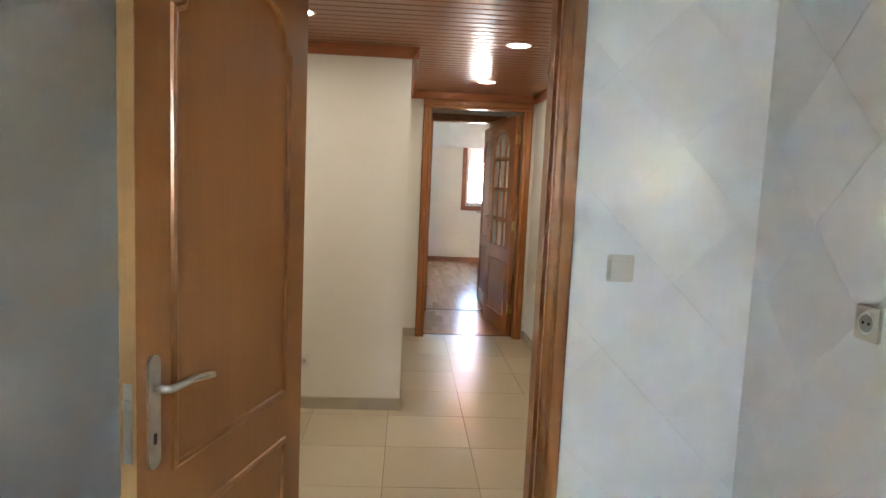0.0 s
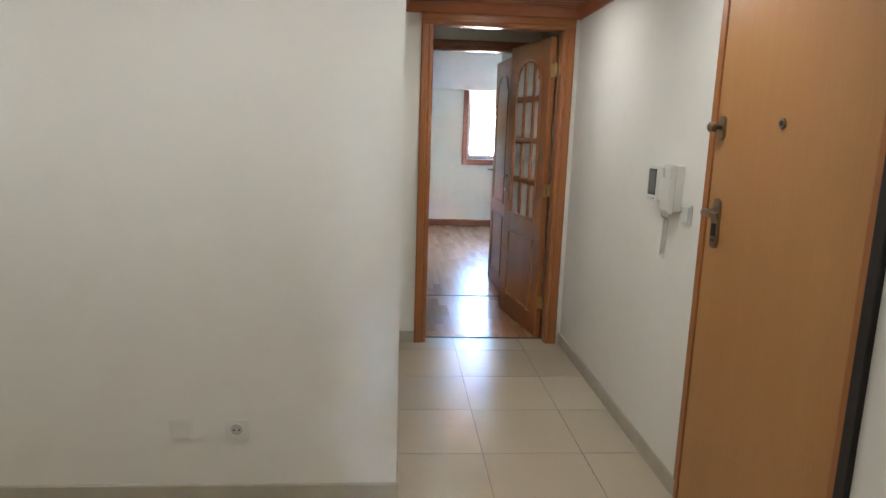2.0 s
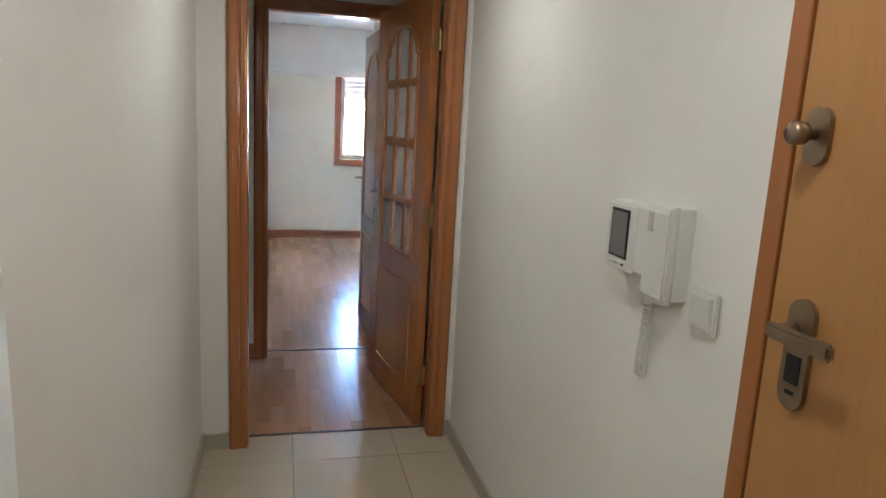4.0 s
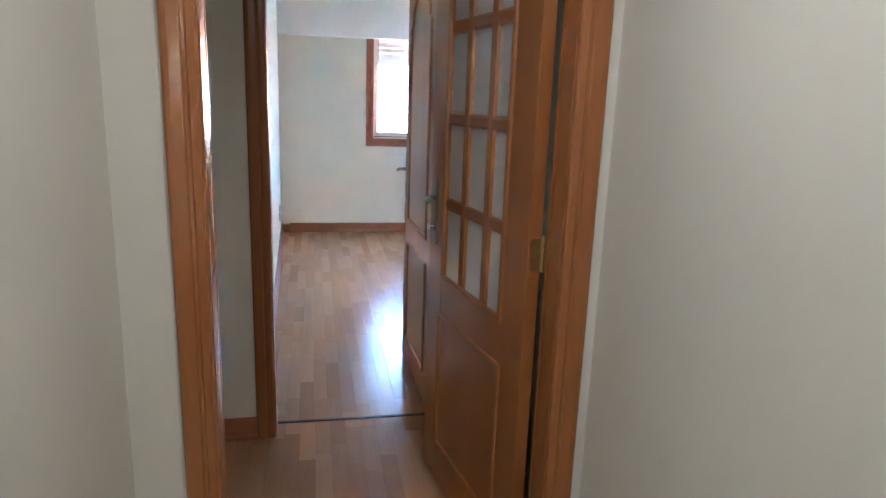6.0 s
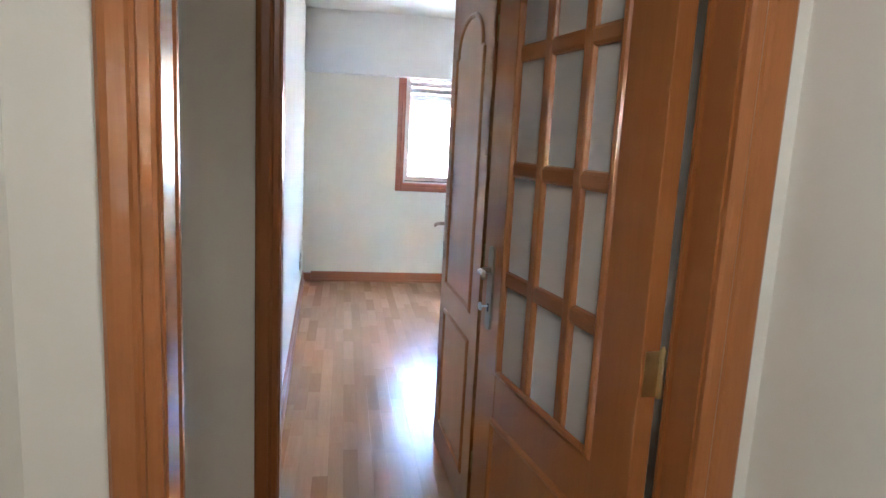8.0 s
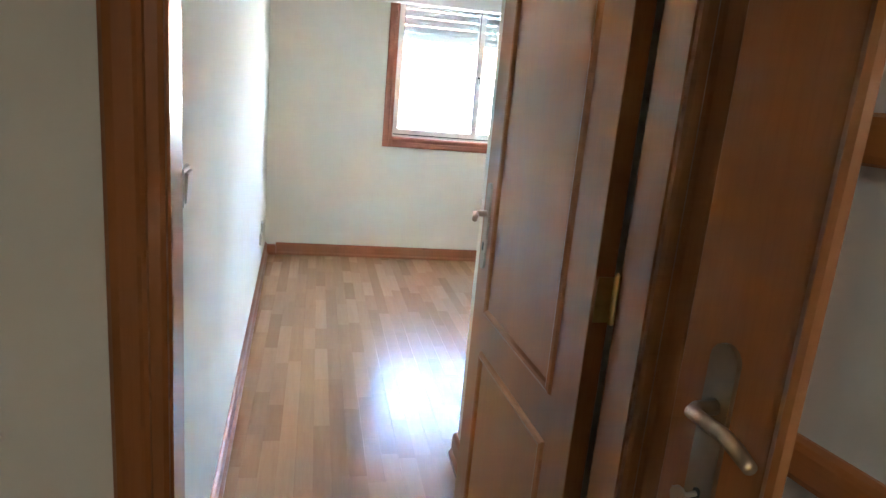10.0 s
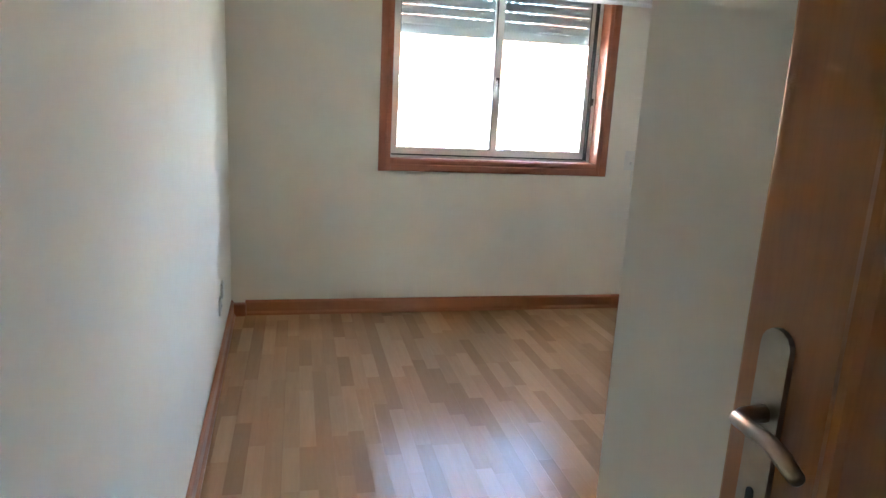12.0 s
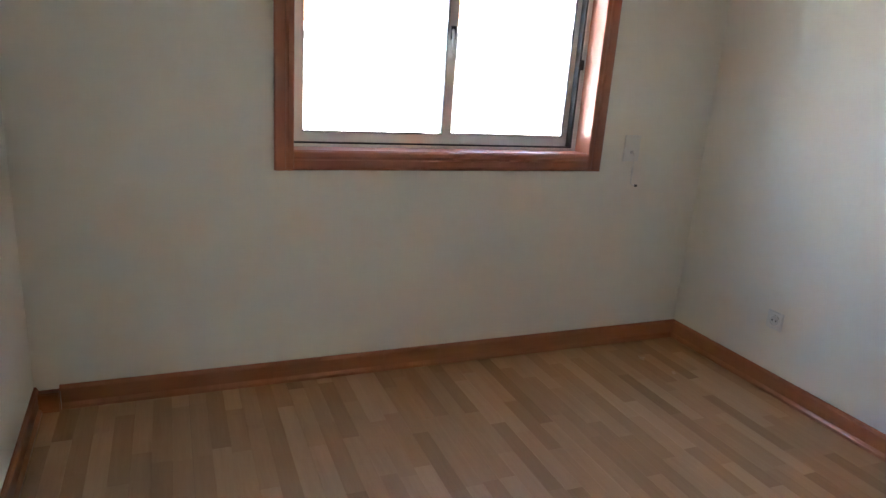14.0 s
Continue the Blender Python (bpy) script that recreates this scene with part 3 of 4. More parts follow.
def on_wall(bm, pts, x0, x1, y, z):
    """An outline in y and z, standing out of the wall in x."""
    a = [bm.verts.new((x0, y - u, z + v)) for u, v in pts]
    b = [bm.verts.new((x1, y - u, z + v)) for u, v in pts]
    n = len(pts)
    bm.faces.new(a), bm.faces.new(b[::-1])
    for i in range(n):
        bm.faces.new((a[i], b[i], b[(i + 1) % n], a[(i + 1) % n]))
    return a, b


bm = bmesh.new()
on_wall(bm, stadium(0.046, 0.085), -0.013, -0.004, 4.028, 1.440)
part("upper_plate", bm, BRONZE, e)
bm = bmesh.new()
tube(bm, [(-0.012, 4.031, 1.443), (-0.03, 4.031, 1.443), (-0.033, 4.031, 1.443), (-0.05, 4.031, 1.443), (-0.056, 4.031, 1.443)], [0.009, 0.009, 0.017, 0.018, 0.012], 14)
part("knob", bm, BRONZE, e, smooth=True)
bm = bmesh.new()
on_wall(bm, stadium(0.050, 0.175), -0.013, -0.004, 4.002, 1.113)
part("lock_plate", bm, BRONZE, e)
bm = bmesh.new()
tube(bm, [(-0.012, 4.010, 1.151), (-0.045, 4.010, 1.151)], 0.011, 12)
part("lever_neck", bm, BRONZE, e, smooth=True)
bm = bmesh.new()
box(bm, -0.058, -0.043, 3.900, 4.024, 1.138, 1.163)
bmesh.ops.bevel(bm, geom=bm.edges[:], offset=0.005, segments=2, affect="EDGES")
part("lever", bm, BRONZE, e)
bm = bmesh.new()
on_wall(bm, [(-0.014, -0.022), (0.014, -0.022), (0.014, 0.022), (-0.014, 0.022)], -0.015, -0.013, 4.002, 1.090)
part("lock_window", bm, BLACK, e)
bm = bmesh.new()
on_wall(bm, [(-0.008, -0.003), (0.008, -0.003), (0.008, 0.003), (-0.008, 0.003)], -0.015, -0.013, 4.002, 1.053)
part("keyhole", bm, BLACK, e)
bm = bmesh.new()
on_wall(bm, disc(20, 0.016), -0.010, -0.004, 3.676, 1.455)
part("peephole_ring", bm, BRONZE, e)
bm = bmesh.new()
on_wall(bm, disc(16, 0.008), -0.012, -0.010, 3.676, 1.455)
part("peephole_lens", bm, BLACK, e)

# ---- intercom ----
ic = thing("intercom", pose(1.278, 4.437, 1.09), "white video intercom with a small grey screen and handset", "intercom")


def slab(name, mat, parent, x0, x1, y0, y1, z0, z1, bevel=0.003, label=""):
    return boxes(name, mat, parent, (x0, x1, y0, y1, z0, z1), bevel=bevel, label=label)


slab("body", PLASTIC, ic, -0.043, 0, -0.052, 0.127, 0.050, 0.196, 0.006)
slab("monitor", PLASTIC, ic, -0.045, -0.040, 0.002, 0.125, 0.046, 0.190, 0.002)
slab("screen_frame", BLACK, ic, -0.0475, -0.044, 0.030, 0.106, 0.072, 0.180, 0.001)
slab("screen", SCREEN, ic, -0.049, -0.047, 0.035, 0.101, 0.078, 0.174, 0.0005, "grey glass screen")
for k in range(4):
    slab("button", BLACK if k == 3 else PLASTIC_GREY, ic, -0.047, -0.0445, 0.088 - k * 0.016, 0.096 - k * 0.016, 0.056, 0.061, 0.0008)
slab("cradle", PLASTIC, ic, -0.034, 0, -0.1355, -0.0525, 0.020, 0.204, 0.003)
bm = bmesh.new()
prof = [(-0.034, 0.012), (-0.052, 0.014), (-0.057, 0.026), (-0.0565, 0.06), (-0.0555, 0.08), (-0.0555, 0.15), (-0.0565, 0.165), (-0.0575, 0.192), (-0.053, 0.205), (-0.034, 0.208)]
a = [bm.verts.new((x, -0.136, z)) for x, z in prof]
b = [bm.verts.new((x, -0.054, z)) for x, z in prof]
bm.faces.new(a), bm.faces.new(b[::-1])
for k in range(len(prof)):
    bm.faces.new((a[k], b[k], b[(k + 1) % len(prof)], a[(k + 1) % len(prof)]))
bmesh.ops.recalc_face_normals(bm, faces=bm.faces[:])
bmesh.ops.bevel(bm, geom=[g for g in bm.edges if abs(g.verts[0].co.y - g.verts[1].co.y) < 1e-6], offset=0.004, segments=2, affect="EDGES")
part("handset", bm, PLASTIC, ic)
slab("hook_pad", PLASTIC_GREY, ic, -0.0590, -0.055, -0.080, -0.064, 0.155, 0.193, 0.001)
bm = bmesh.new()
coil = [(-0.045, -0.060, 0.014), (-0.044, -0.050, 0.0), (-0.036, -0.040, -0.008)]
for k in range(130):
    a, f = k * 1.0, k / 129
    coil.append((-0.018 + 0.0068 * math.cos(a), -0.030 + 0.012 * f + 0.0068 * math.sin(a), -0.015 - 0.150 * f))
coil += [(-0.012, -0.016, -0.175), (-0.008, -0.022, -0.183), (-0.006, -0.03, -0.175), (-0.006, -0.034, 0.06)]
tube(bm, coil, 0.0026, 6)
part("coiled_cord", bm, PLASTIC, ic)


def wall_plate(name, m, label, category, style, group="", body=None):
    """A square plate whose back lies on local y = 0, facing -y."""
    t = thing(name, m, label, category, group)
    bm = bmesh.new()
    box(bm, -0.042, 0.042, -0.009, 0, -0.042, 0.042)
    bmesh.ops.bevel(bm, geom=bm.edges[:], offset=0.004, segments=2, affect="EDGES")
    part("plate", bm, body or PLASTIC, t)
    if style == "switch":
        bm = bmesh.new()
        vs = box(bm, -0.031, 0.031, -0.013, -0.008, -0.031, 0.031)
        for v in bm.verts:
            if v.co.y < -0.01 and v.co.z > 0:
                v.co.y -= 0.004
        bmesh.ops.bevel(bm, geom=bm.edges[:], offset=0.0015, segments=2, affect="EDGES")
        part("rocker", bm, body or PLASTIC, t)
    elif style == "socket":
        bm = bmesh.new()
        moulding(bm, disc(24, 0.027), -0.009, -1, [(0, 0), (0.001, 0.003), (0.004, 0.003), (0.006, -0.0035)])
        part("rim", bm, PLASTIC, t)
        # flat disc, no recess: the well's shade is its grey colour
        bm = bmesh.new()
        prism(bm, disc(24, 0.0215), -0.0098, -0.009)
        part("well", bm, PLASTIC_GREY, t, "flat grey socket well, its shade put into the colour")
        for s in (-1, 1):
            bm = bmesh.new()
            prism(bm, [(s * 0.0095 + a, b) for a, b in disc(10, 0.0035)], -0.0115, -0.0097)
            part("pin_hole", bm, BLACK, t)
    else:
        bm = bmesh.new()
        box(bm, -0.031, 0.031, -0.0115, -0.008, -0.031, 0.031)
        bmesh.ops.bevel(bm, geom=bm.edges[:], offset=0.0015, segments=2, affect="EDGES")
        part("cover", bm, PLASTIC, t)
    return t


wall_plate("light_switch", pose(1.278, 4.239, 1.112, 0, 0, -90), "white light switch beside the entrance door", "light switch", "switch")
wall_plate("light_switch", pose(0.830, 2.180, 1.171, 0, 0, 0), "ivory light switch on white kitchen tiles", "light switch", "switch", body=IVORY)
wall_plate("power_socket", pose(1.25, 1.66, 1.13, 0, 0, -90), "ivory socket on the tiled kitchen side wall", "socket", "socket", body=IVORY)
wall_plate("power_socket", pose(-0.415, 4.10, 0.294, 0, 0, 0), "white power socket low on the hall wall", "socket", "socket")
wall_plate("blank_plate", pose(-0.615, 4.10, 0.294, 0, 0, 0), "white blank cover plate low on the hall wall", "cover plate", "blank")
wall_plate("light_switch", skew @ pose(0, 0.390, 1.12, 0, 0, 90), "white light switch on the cream bedroom wall", "light switch", "switch")
wall_plate("power_socket", skew @ pose(0, 3.34, 0.305, 0, 0, 90), "white power socket low on the cream wall", "socket", "socket")
wall_plate("blank_plate", skew @ pose(0, 3.485, 0.345, 0, 0, 90), "white blank cover plate low on the cream wall", "cover plate", "blank")
wall_plate("power_socket", pose(3.21, 10.73, 0.330, 0, 0, -90), "white power socket low on the bedroom wall", "socket", "socket")

# shutter crank on the window wall
cr = thing("shutter_crank_plate", pose(2.762, 11.335, 1.006), "white wall plate with a short crank rod", "shutter crank")
boxes("plate", PLASTIC, cr, (-0.045, 0.045, -0.006, 0, -0.062, 0.062), bevel=0.002)
bm = bmesh.new()
tube(bm, [(0, -0.005, -0.02), (0, -0.022, -0.02), (0.002, -0.03, -0.035), (0.0, -0.028, -0.10), (0.002, -0.03, -0.165), (0.02, -0.034, -0.172)], 0.0045, 8)
part("crank_rod", bm, PLASTIC, cr, smooth=True)
bm = bmesh.new()
tube(bm, [(0.02, -0.034, -0.172), (0.034, -0.036, -0.174)], 0.0055, 8)
part("rod_tip", bm, BLACK, cr)
bm = bmesh.new()
prism(bm, disc(12, 0.009), -0.012, -0.005)
part("gear_cap", bm, PLASTIC_GREY, cr, at=pose(0, 0, -0.018))

# ---- ceiling lamps ----


def downlight(name, x, y, z, watts, colour, label, glow=None):
    t = thing(name, pose(x, y, z), label, "ceiling lamp", "recessed downlights")
    bm = bmesh.new()
    n = 28
    prof = [(0.072, 0.001), (0.071, -0.003), (0.064, -0.006), (0.058, -0.004), (0.056, 0.001)]
    rings = [[bm.verts.new((r * math.cos(a), r * math.sin(a), h)) for a in [2 * math.pi * k / n for k in range(n)]] for r, h in prof]
    for a, b in zip(rings, rings[1:]):
        for k in range(n):
            bm.faces.new((a[k], a[(k + 1) % n], b[(k + 1) % n], b[k]))
    part("ring", bm, PLASTIC, t, smooth=True)
    bm = bmesh.new()
    bm.faces.new([bm.verts.new((0.0575 * math.cos(a), 0.0575 * math.sin(a), -0.002)) for a in [2 * math.pi * k / n for k in range(n)]])
    part("diffuser", bm, glow or GLOW, t, "bright warm white diffuser")
    area_lamp(name + "_light", x, y, z - 0.008, 0, 0, 0.11, 0.11, watts, colour, True)
    return t


LAMP_W, LAMP_C = 0.0146, (1.0, 0.96, 0.875)
# the fourth, at x -1.45, is unseen and added to brighten the block wall
for x, y in ((0.750, 3.855), (0.742, 5.23), (-0.352, 3.382), (-1.45, 3.382)):
    downlight("downlight", x, y, 2.159, LAMP_W, LAMP_C, "lit round recessed downlight in the slatted ceiling")
# unseen kitchen lamp, added at an assumed spot as extra light
downlight("downlight", 0.10, -1.6, 2.449, 0.0078, (1.0, 0.97, 0.93), "unseen round downlight added to light the kitchen", GLOW_ADDED)

# ---- bedroom window ----
w = thing("window_1", pose(0, 0, 0), "sliding aluminium window with a brown wooden surround", "window", kind="structure")
X0, X1, Z0, Z1 = 1.169, 2.518, 0.975, 2.045
boxes("side_lining", WOOD_RED_V, w, (1.151, X0, 11.333, 11.445, 0.957, 2.06))
boxes("side_lining", WOOD_RED_V, w, (X1, 2.536, 11.333, 11.445, 0.957, 2.06))
boxes("sill_lining", WOOD_RED_H, w, (X0, X1, 11.333, 11.445, 0.957, Z0))
for nm, p0, along, length, out, mt in (("side_casing", (X0 + 0.003, 11.335, 0.898), (0, 0, 1), 1.06, (-1, 0, 0), WOOD_RED_V), ("side_casing", (X1 - 0.003, 11.335, 0.898), (0, 0, 1), 1.06, (1, 0, 0), WOOD_RED_V),
                                       ("bottom_casing", (X0 + 0.003, 11.335, 0.9715), (1, 0, 0), X1 - X0 - 0.006, (0, 0, -1), WOOD_RED_H)):
    casing(nm, w, p0, along, length, out, (0, -1, 0), mt)
F0, F1 = 11.44, 11.515
boxes("frame_side", ALU, w, (X0, X0 + 0.022, F0, F1, Z0, Z1), bevel=0.002)
boxes("frame_side", ALU, w, (X1 - 0.022, X1, F0, F1, Z0, Z1), bevel=0.002)
boxes("frame_sill", ALU, w, (X0, X1, F0, F1, Z0 - 0.018, Z0 + 0.012), bevel=0.002)
boxes("frame_head", ALU, w, (X0, X1, F0, F1, Z1 - 0.01, Z1 + 0.02), bevel=0.002)
boxes("track_seal", RUBBER, w, (X0 + 0.02, X1 - 0.02, F0 + 0.002, F0 + 0.006, Z0 + 0.010, Z0 + 0.020))
boxes("side_seal", RUBBER, w, (X1 - 0.032, X1 - 0.020, F0 + 0.004, F1 - 0.01, Z0 + 0.01, Z1))


def sash(x0, x1, y0, y1):
    st = 0.042
    z0, z1 = Z0 + 0.014, Z1 - 0.008
    bm = bmesh.new()
    for d in ((x0, x0 + st, y0, y1, z0, z1), (x1 - st, x1, y0, y1, z0, z1), (x0 + st, x1 - st, y0, y1, z0, z0 + 0.045), (x0 + st, x1 - st, y0, y1, z1 - 0.045, z1)):
        box(bm, *d)
    s = part("sash", bm, ALU, w)
    yc = (y0 + y1) / 2
    g = boxes("pane", GLASS, s, (x0 + st - 0.004, x1 - st + 0.004, yc - 0.002, yc + 0.002, z0 + 0.04, z1 - 0.04))
    g.visible_shadow = False
    bm = bmesh.new()
    for d in ((x0 + st, x0 + st + 0.004, y0 + 0.001, yc - 0.003, z0 + 0.045, z1 - 0.045), (x1 - st - 0.004, x1 - st, y0 + 0.001, yc - 0.003, z0 + 0.045, z1 - 0.045),
              (x0 + st, x1 - st, y0 + 0.001, yc - 0.003, z0 + 0.045, z0 + 0.051)):
        box(bm, *d)
    part("gasket", bm, RUBBER, s)
    return s


s1 = sash(X0 + 0.015, 1.872, 11.447, 11.471)
s2 = sash(1.826, X1 - 0.014, 11.479, 11.503)
bm = bmesh.new()
box(bm, 1.840, 1.860, 11.439, 11.448, 1.43, 1.485)
part("latch_case", bm, BLACK, s1)
bm = bmesh.new()
tube(bm, [(1.848, 11.443, 1.47), (1.846, 11.429, 1.45), (1.846, 11.427, 1.37), (1.840, 11.429, 1.355)], [0.006, 0.006, 0.005, 0.004], 8)
part("latch_lever", bm, ALU, s1, smooth=True)
boxes("keeper", DARK_STEEL, w, (X1 - 0.040, X1 - 0.012, 11.433, 11.449, 1.345, 1.39), bevel=0.003)
# roller shutter outside the glass
sh = thing("roller_shutter", pose(0, 11.55, 0), "grey roller shutter a quarter lowered, rows of small slots", "roller shutter")
z, pitch, slot, web = 1.776, 0.0595, 0.0032, 0.029
boxes("bottom_bar", SHUTTER, sh, (X0 - 0.01, X1 + 0.01, -0.006, 0.006, 1.722, z), bevel=0.002)
for k in range(6):
    bm = bmesh.new()
    zz = z + 0.0006 + k * pitch
    hollow = [(zz, -0.004), (zz + 0.010, -0.0065), (zz + 0.036, -0.0065), (zz + pitch - slot, -0.004), (zz + pitch - slot, 0.004), (zz, 0.004)]
    a = [bm.verts.new((X0 - 0.01, v, u)) for u, v in hollow]
    b = [bm.verts.new((X1 + 0.01, v, u)) for u, v in hollow]
    bm.faces.new(a), bm.faces.new(b[::-1])
    for i in range(6):
        bm.faces.new((a[i], a[(i + 1) % 6], b[(i + 1) % 6], b[i]))
    xx = X0 - 0.01 + 0.013 * (k % 2)
    box(bm, X0 - 0.01, xx + 0.001, -0.0035, 0.0035, zz + pitch - slot - 0.001, zz + pitch - 0.0004)
    while xx < X1 + 0.008:
        box(bm, xx, min(xx + web, X1 + 0.01), -0.0035, 0.0035, zz + pitch - slot - 0.001, zz + pitch - 0.0004)
        xx += 0.050
    part("slat", bm, SHUTTER, sh)
boxes("guide", ALU, w, (X0 - 0.015, X0 + 0.012, 11.515, 11.575, Z0 - 0.02, Z1 + 0.01))
boxes("guide", ALU, w, (X1 - 0.012, X1 + 0.015, 11.515, 11.575, Z0 - 0.02, Z1 + 0.01))

# unseen kitchen window behind the walk, added and sized to light the kitchen
kw = thing("window_2", pose(-0.345, -2.69, 1.25), "plain white kitchen window, unseen, added to let daylight in", "window", kind="structure")
for nm, d in (("frame_side", (-0.285, -0.24, -0.03, 0.03, 0, 0.73)), ("frame_side", (0.24, 0.285, -0.03, 0.03, 0, 0.73)), ("frame_sill", (-0.24, 0.24, -0.03, 0.03, 0, 0.05)),
              ("frame_head", (-0.24, 0.24, -0.03, 0.03, 0.68, 0.73))):
    boxes(nm, ALU, kw, d)
boxes("pane", GLASS, kw, (-0.24, 0.24, -0.003, 0.003, 0.05, 0.68)).visible_shadow = False

# ---- outside ----
bm = bmesh.new()
vs = [bm.verts.new(p) for p in ((-900, -900, -5.6), (900, -900, -5.6), (900, 900, -5.6), (-900, 900, -5.6))]
bm.faces.new(vs)
tagged(part("ground", bm, GROUND), "pale sunlit paving far below the window", "ground", kind="structure")


def house(name, x0, x1, y0, y1, eave, ridge, label, render=None):
    h = thing(name, pose(0, 0, 0), label, "house")
    boxes("wall", render or RENDER, h, (x0, x1, y0, y1, -5.6, eave))
    o, ym, inset = 0.35, (y0 + y1) / 2, (y1 - y0) / 2
    bm = bmesh.new()
    a = [bm.verts.new(p) for p in ((x0 - o, y0 - o, eave), (x1 + o, y0 - o, eave), (x1 + o, y1 + o, eave), (x0 - o, y1 + o, eave), (x0 + inset, ym, ridge), (x1 - inset, ym, ridge))]
    for f in ((0, 1, 5, 4), (1, 2, 5), (2, 3, 4, 5), (3, 0, 4), (3, 2, 1, 0)):
        bm.faces.new([a[i] for i in f])
    roof = part("roof", bm, ROOF, h)
    # rows of barrel tiles up the front slope, between the hips
    n = int((x1 - x0 + 2 * o) / 0.26)
    bm = bmesh.new()
    for k in range(n):
        x = x0 - o + 0.13 + k * 0.26
        run = min(1.0, (x - x0 + o) / (inset + o), (x1 + o - x) / (inset + o))
        p0, p1 = Vector((x, y0 - o - 0.03, eave + 0.02)), Vector((x, y0 - o + run * (inset + o), eave + 0.02 + run * (ridge - eave)))
        tube(bm, [p0, p1], 0.075, 6)
    part("tile_rows", bm, ROOF, roof)
    bm = bmesh.new()
    tube(bm, [(x0 - o, y0 - o, eave + 0.05), (x0 + inset, ym, ridge + 0.05), (x1 - inset, ym, ridge + 0.05), (x1 + o, y0 - o, eave + 0.05)], 0.11, 8)
    part("ridge_tiles", bm, ROOF, roof)
    bm = bmesh.new()
    tube(bm, [(x0 - o, y0 - o - 0.06, eave - 0.04), (x1 + o, y0 - o - 0.06, eave - 0.04)], 0.06, 8)
    part("gutter", bm, ALU, h)
    for k in range(max(1, int((x1 - x0) / 2.6))):
        for zz in (-4.4, -1.3):
            xw = x0 + 1.3 + k * 2.6
            win = boxes("window", ALU, h, (xw - 0.5, xw + 0.5, y0 - 0.03, y0 - 0.002, zz, zz + 1.2))
            boxes("pane", SCREEN, win, (xw - 0.44, xw + 0.44, y0 - 0.034, y0 - 0.031, zz + 0.06, zz + 1.14))
    return h


house("house", -6.0, 4.5, 19.5, 26.5, 1.75, 4.6, "white rendered house with a clay tile roof")
# facade colour set dark to cut the light it sends indoors
house("house", 4.9, 13.0, 21.5, 28.5, 2.0, 4.4, "neighbouring house with a clay tile roof, render darkened to dim the bedroom wall", RENDER_DIMMED)

# ---- small floor and wall pieces ----


def floor_piece(name, parent, mat, cache, x0, x1, y0, y1, z0, z1, lip):
    key = (name, round(x1 - x0, 4), round(y1 - y0, 4))
    me = cache.get(key)
    if me is None:
        bm = bmesh.new()
        hx, hy = (x1 - x0) / 2, (y1 - y0) / 2
        low = [bm.verts.new((sx * hx, sy * hy, z0)) for sx, sy in ((-1, -1), (1, -1), (1, 1), (-1, 1))]
        mid = [bm.verts.new((sx * hx, sy * hy, z1 - lip)) for sx, sy in ((-1, -1), (1, -1), (1, 1), (-1, 1))]
        top = [bm.verts.new((sx * (hx - lip), sy * (hy - lip), z1)) for sx, sy in ((-1, -1), (1, -1), (1, 1), (-1, 1))]
        for a, b in ((low, mid), (mid, top)):
            for i in range(4):
                bm.faces.new((a[i], a[(i + 1) % 4], b[(i + 1) % 4], b[i]))
        bm.faces.new(top)
        me = cache[key] = mesh_of(name, bm, mat)
    ob = new(name, me)
    ob.parent = parent
    ob.location = ((x0 + x1) / 2, (y0 + y1) / 2, 0)
    return ob


cache = {}
# hall tiles
PX, PY, G = 0.450, 0.4535, 0.0016
for i in range(-6, 4):
    for j in range(-3, 8):
        x0, x1, y0, y1 = 0.107 + i * PX + G, 0.107 + (i + 1) * PX - G, 3.100 + j * PY + G, 3.100 + (j + 1) * PY - G
        x0, x1, y0, y1 = max(x0, -2.18), min(x1, 1.278), max(y0, 2.30), min(y1, 6.068)
        if y0 >= 4.10:
            x0 = max(x0, 0.174)
        if x1 - x0 < 0.01 or y1 - y0 < 0.01:
            continue
        ob = floor_piece("tile", hall_floor, FLOOR_TILE, cache, x0, x1, y0, y1, -0.004, 0.0, 0.0008)
        ob.rotation_euler = (random.uniform(-0.0009, 0.0009), random.uniform(-0.0009, 0.0009), 0)

# laminate strips
rng = random.Random(7)
SW = 0.0635


def lay_strips(x_from, x_to, y_range, parent, keep):
    rest = []
    n = int((x_to - x_from) / SW)
    for i in range(n + 1):
        x0, x1 = x_from + i * SW, min(x_from + (i + 1) * SW, x_to)
        if x1 - x0 < 0.01:
            continue
        ya, yb = y_range((x0 + x1) / 2)
        y = ya - rng.choice((0.1, 0.2, 0.3))
        while y < yb:
            ln = rng.choice((0.29, 0.36, 0.43, 0.50))
            a, b = max(y, ya), min(y + ln, yb)
            y += ln
            if b - a < 0.01:
                continue
            g = 0.0004 if i % 3 == 0 else 0.0001
            if keep(x0, a):
                floor_piece("strip", parent, LAMINATE, cache, x0 + g, x1 - 0.0001, a + 0.0001, b - 0.0001, -0.003, 0.0, 0.00015)
            else:
                rest.append((x0 + g, x1 - 0.0001, a + 0.0001, b - 0.0001))
    return rest


def bed_range(x):
    return (7.219, 11.335) if 0.29 < x < 1.17 else (8.39, 11.335)


rest = lay_strips(0.19, 3.21, bed_range, bedroom_floor, lambda x, y: x < 2.42)
bm = bmesh.new()
for x0, x1, y0, y1 in rest:
    box(bm, x0, x1, y0, y1, -0.003, 0.0)
ob = part("strips_far", bm, LAMINATE, bedroom_floor)
ob["kind"] = "stuff"
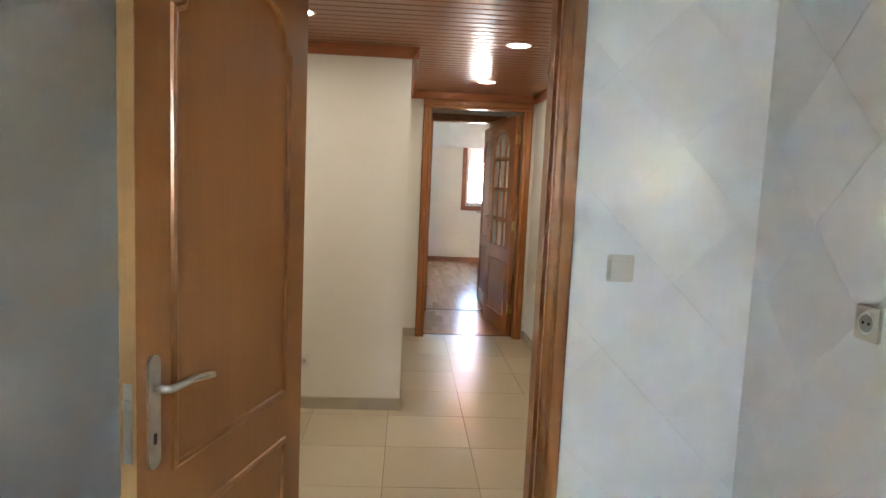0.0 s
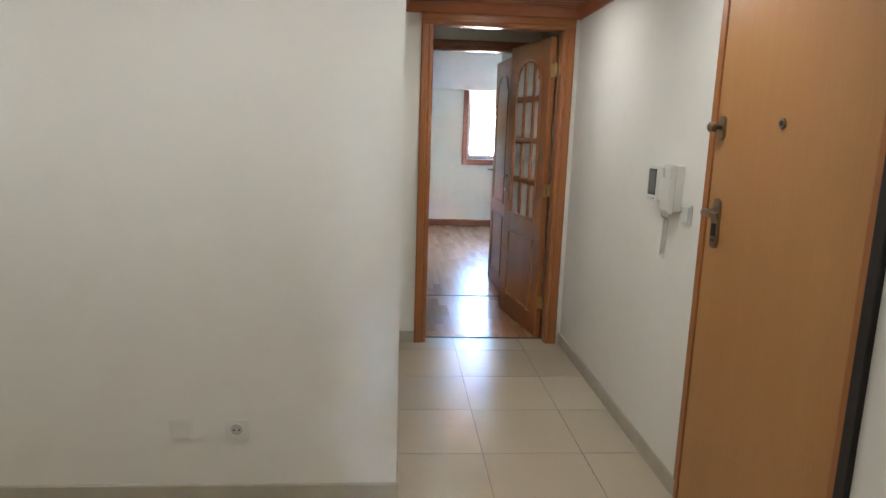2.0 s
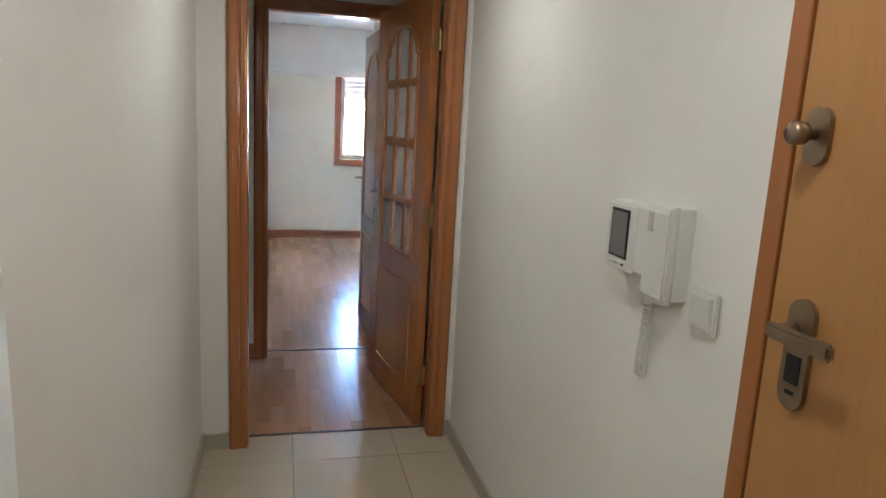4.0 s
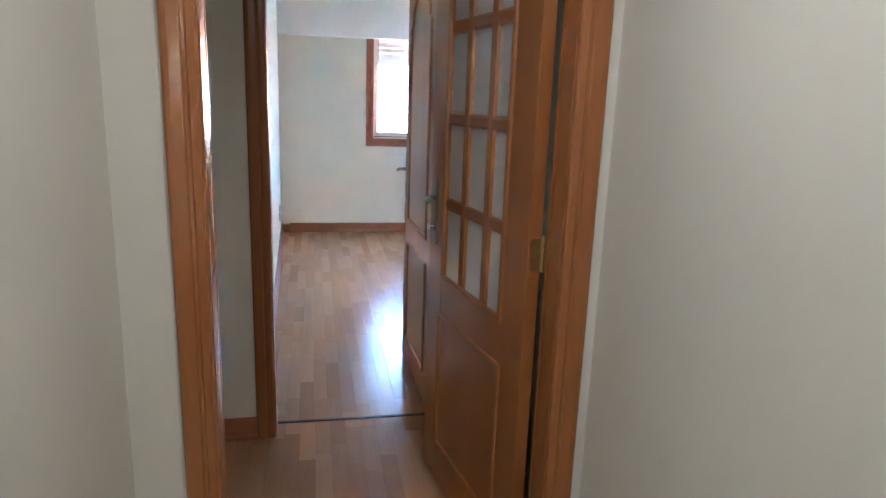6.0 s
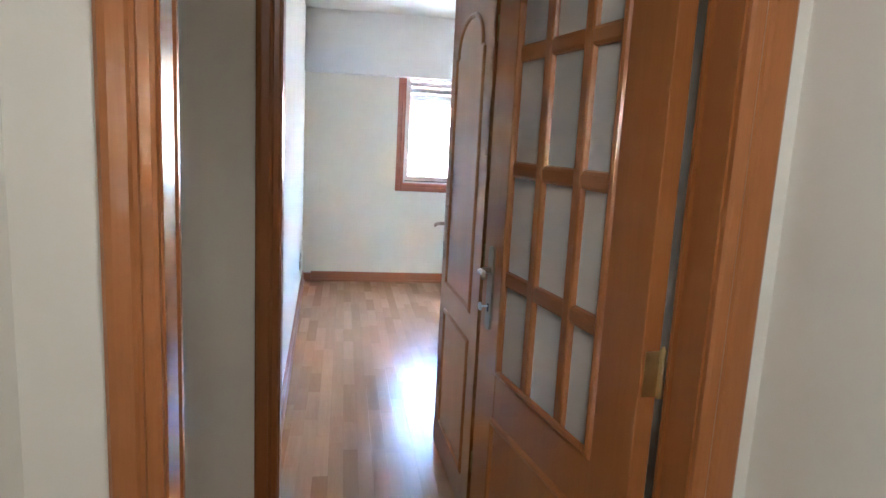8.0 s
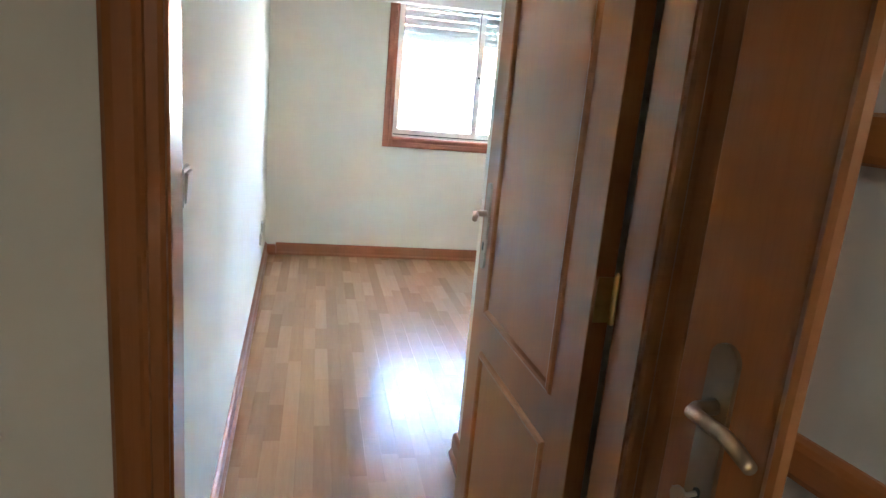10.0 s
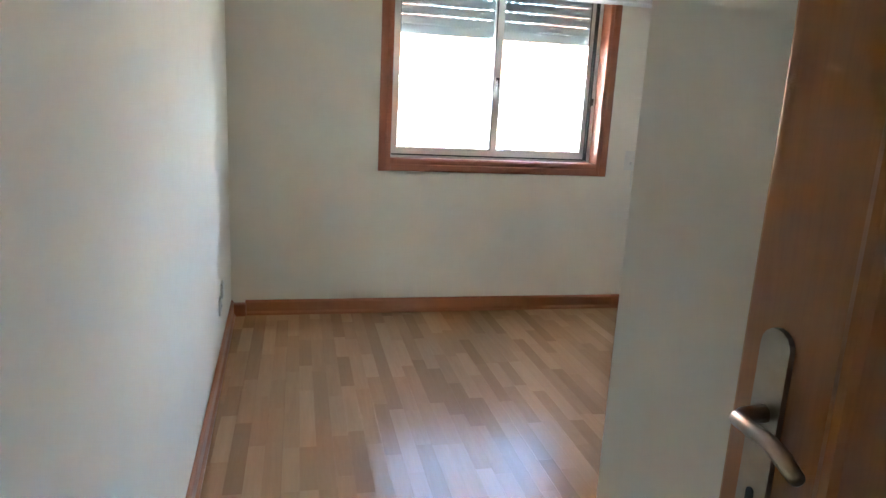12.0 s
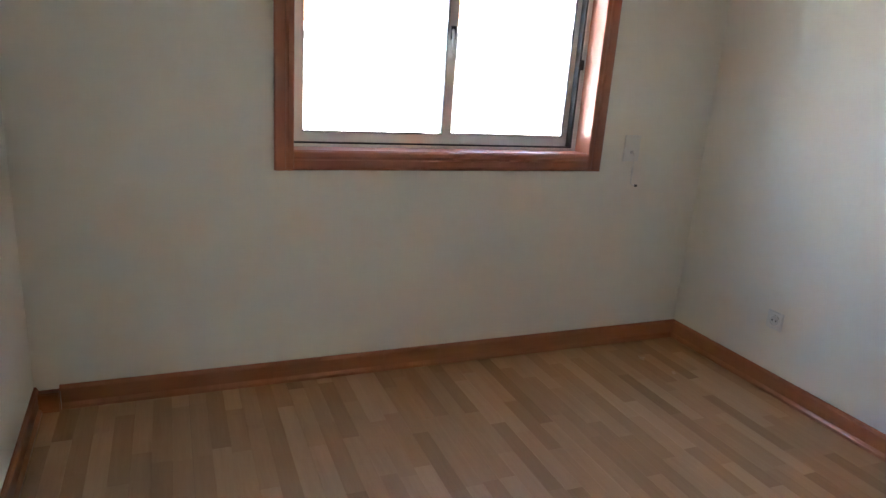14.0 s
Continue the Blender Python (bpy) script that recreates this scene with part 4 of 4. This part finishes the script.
lay_strips(-0.88, 1.278, lambda x: (6.083, 7.203), corridor_floor, lambda x, y: True)


# diamond-laid kitchen tiles
def clip(poly, axis, limit, keep_less):
    out = []
    for i, q in enumerate(poly):
        p = poly[i - 1]
        ip, iq = (p[axis] <= limit) == keep_less, (q[axis] <= limit) == keep_less
        if ip != iq:
            t = (limit - p[axis]) / (q[axis] - p[axis])
            out.append(tuple(p[k] + t * (q[k] - p[k]) for k in (0, 1)))
        if iq:
            out.append(q)
    return out


def diamond_wall(parent, m, u0, u1, v0, v1, ou, ov, half=0.142):
    """Tiles on local x (along) and z (up), their faces 8 mm out along -y."""
    full = None
    for i in range(-60, 60):
        for j in range(-60, 60):
            cu, cv = ou + i * half, ov + j * half
            if (i + j) % 2 or cu + half < u0 or cu - half > u1 or cv + half < v0 or cv - half > v1:
                continue
            r = half - 0.0002
            poly = [(cu + r, cv), (cu, cv + r), (cu - r, cv), (cu, cv - r)]
            for axis, lim, less in ((0, u0, False), (0, u1, True), (1, v0, False), (1, v1, True)):
                poly = clip(poly, axis, lim, less) if poly else poly
            if len(poly) < 3:
                continue
            bm = bmesh.new()
            loc = [(a - cu, b - cv) for a, b in poly]
            a = [bm.verts.new((p, 0, q)) for p, q in loc]
            b = [bm.verts.new((p, -0.007, q)) for p, q in loc]
            c = [bm.verts.new((p * 0.996, -0.0073, q * 0.996)) for p, q in loc]
            n = len(loc)
            for e1, e2 in ((a, b), (b, c)):
                for k in range(n):
                    bm.faces.new((e1[k], e1[(k + 1) % n], e2[(k + 1) % n], e2[k]))
            bm.faces.new(c)
            if n == 4 and abs(sum(p for p, q in loc)) < 1e-6 and abs(loc[0][0] - r) < 1e-6:
                if full is None:
                    full = mesh_of("tile", bm, KTILE)
                else:
                    bm.free()
                ob = new("tile", full)
            else:
                ob = new("tile", mesh_of("tile", bm, KTILE))
            ob.parent = parent
            ob.matrix_local = m @ pose(cu, 0, cv, random.uniform(-0.1, 0.1), 0, random.uniform(-0.1, 0.1))


kh, kr = bpy.data.objects["wall_kitchen_hall"], bpy.data.objects["wall_kitchen_right"]
diamond_wall(kh, pose(0, 2.188, 0), 0.679, 1.25, 0, 2.44, 1.21, 1.55, 0.21)
diamond_wall(kh, pose(0, 2.188, 0), -0.65, -0.245, 0, 2.44, 1.21, 1.55, 0.21)
diamond_wall(kr, pose(1.258, 0, 0, 0, 0, -90), -2.18, 0.3, 0, 2.44, -1.9, 1.55, 0.21)
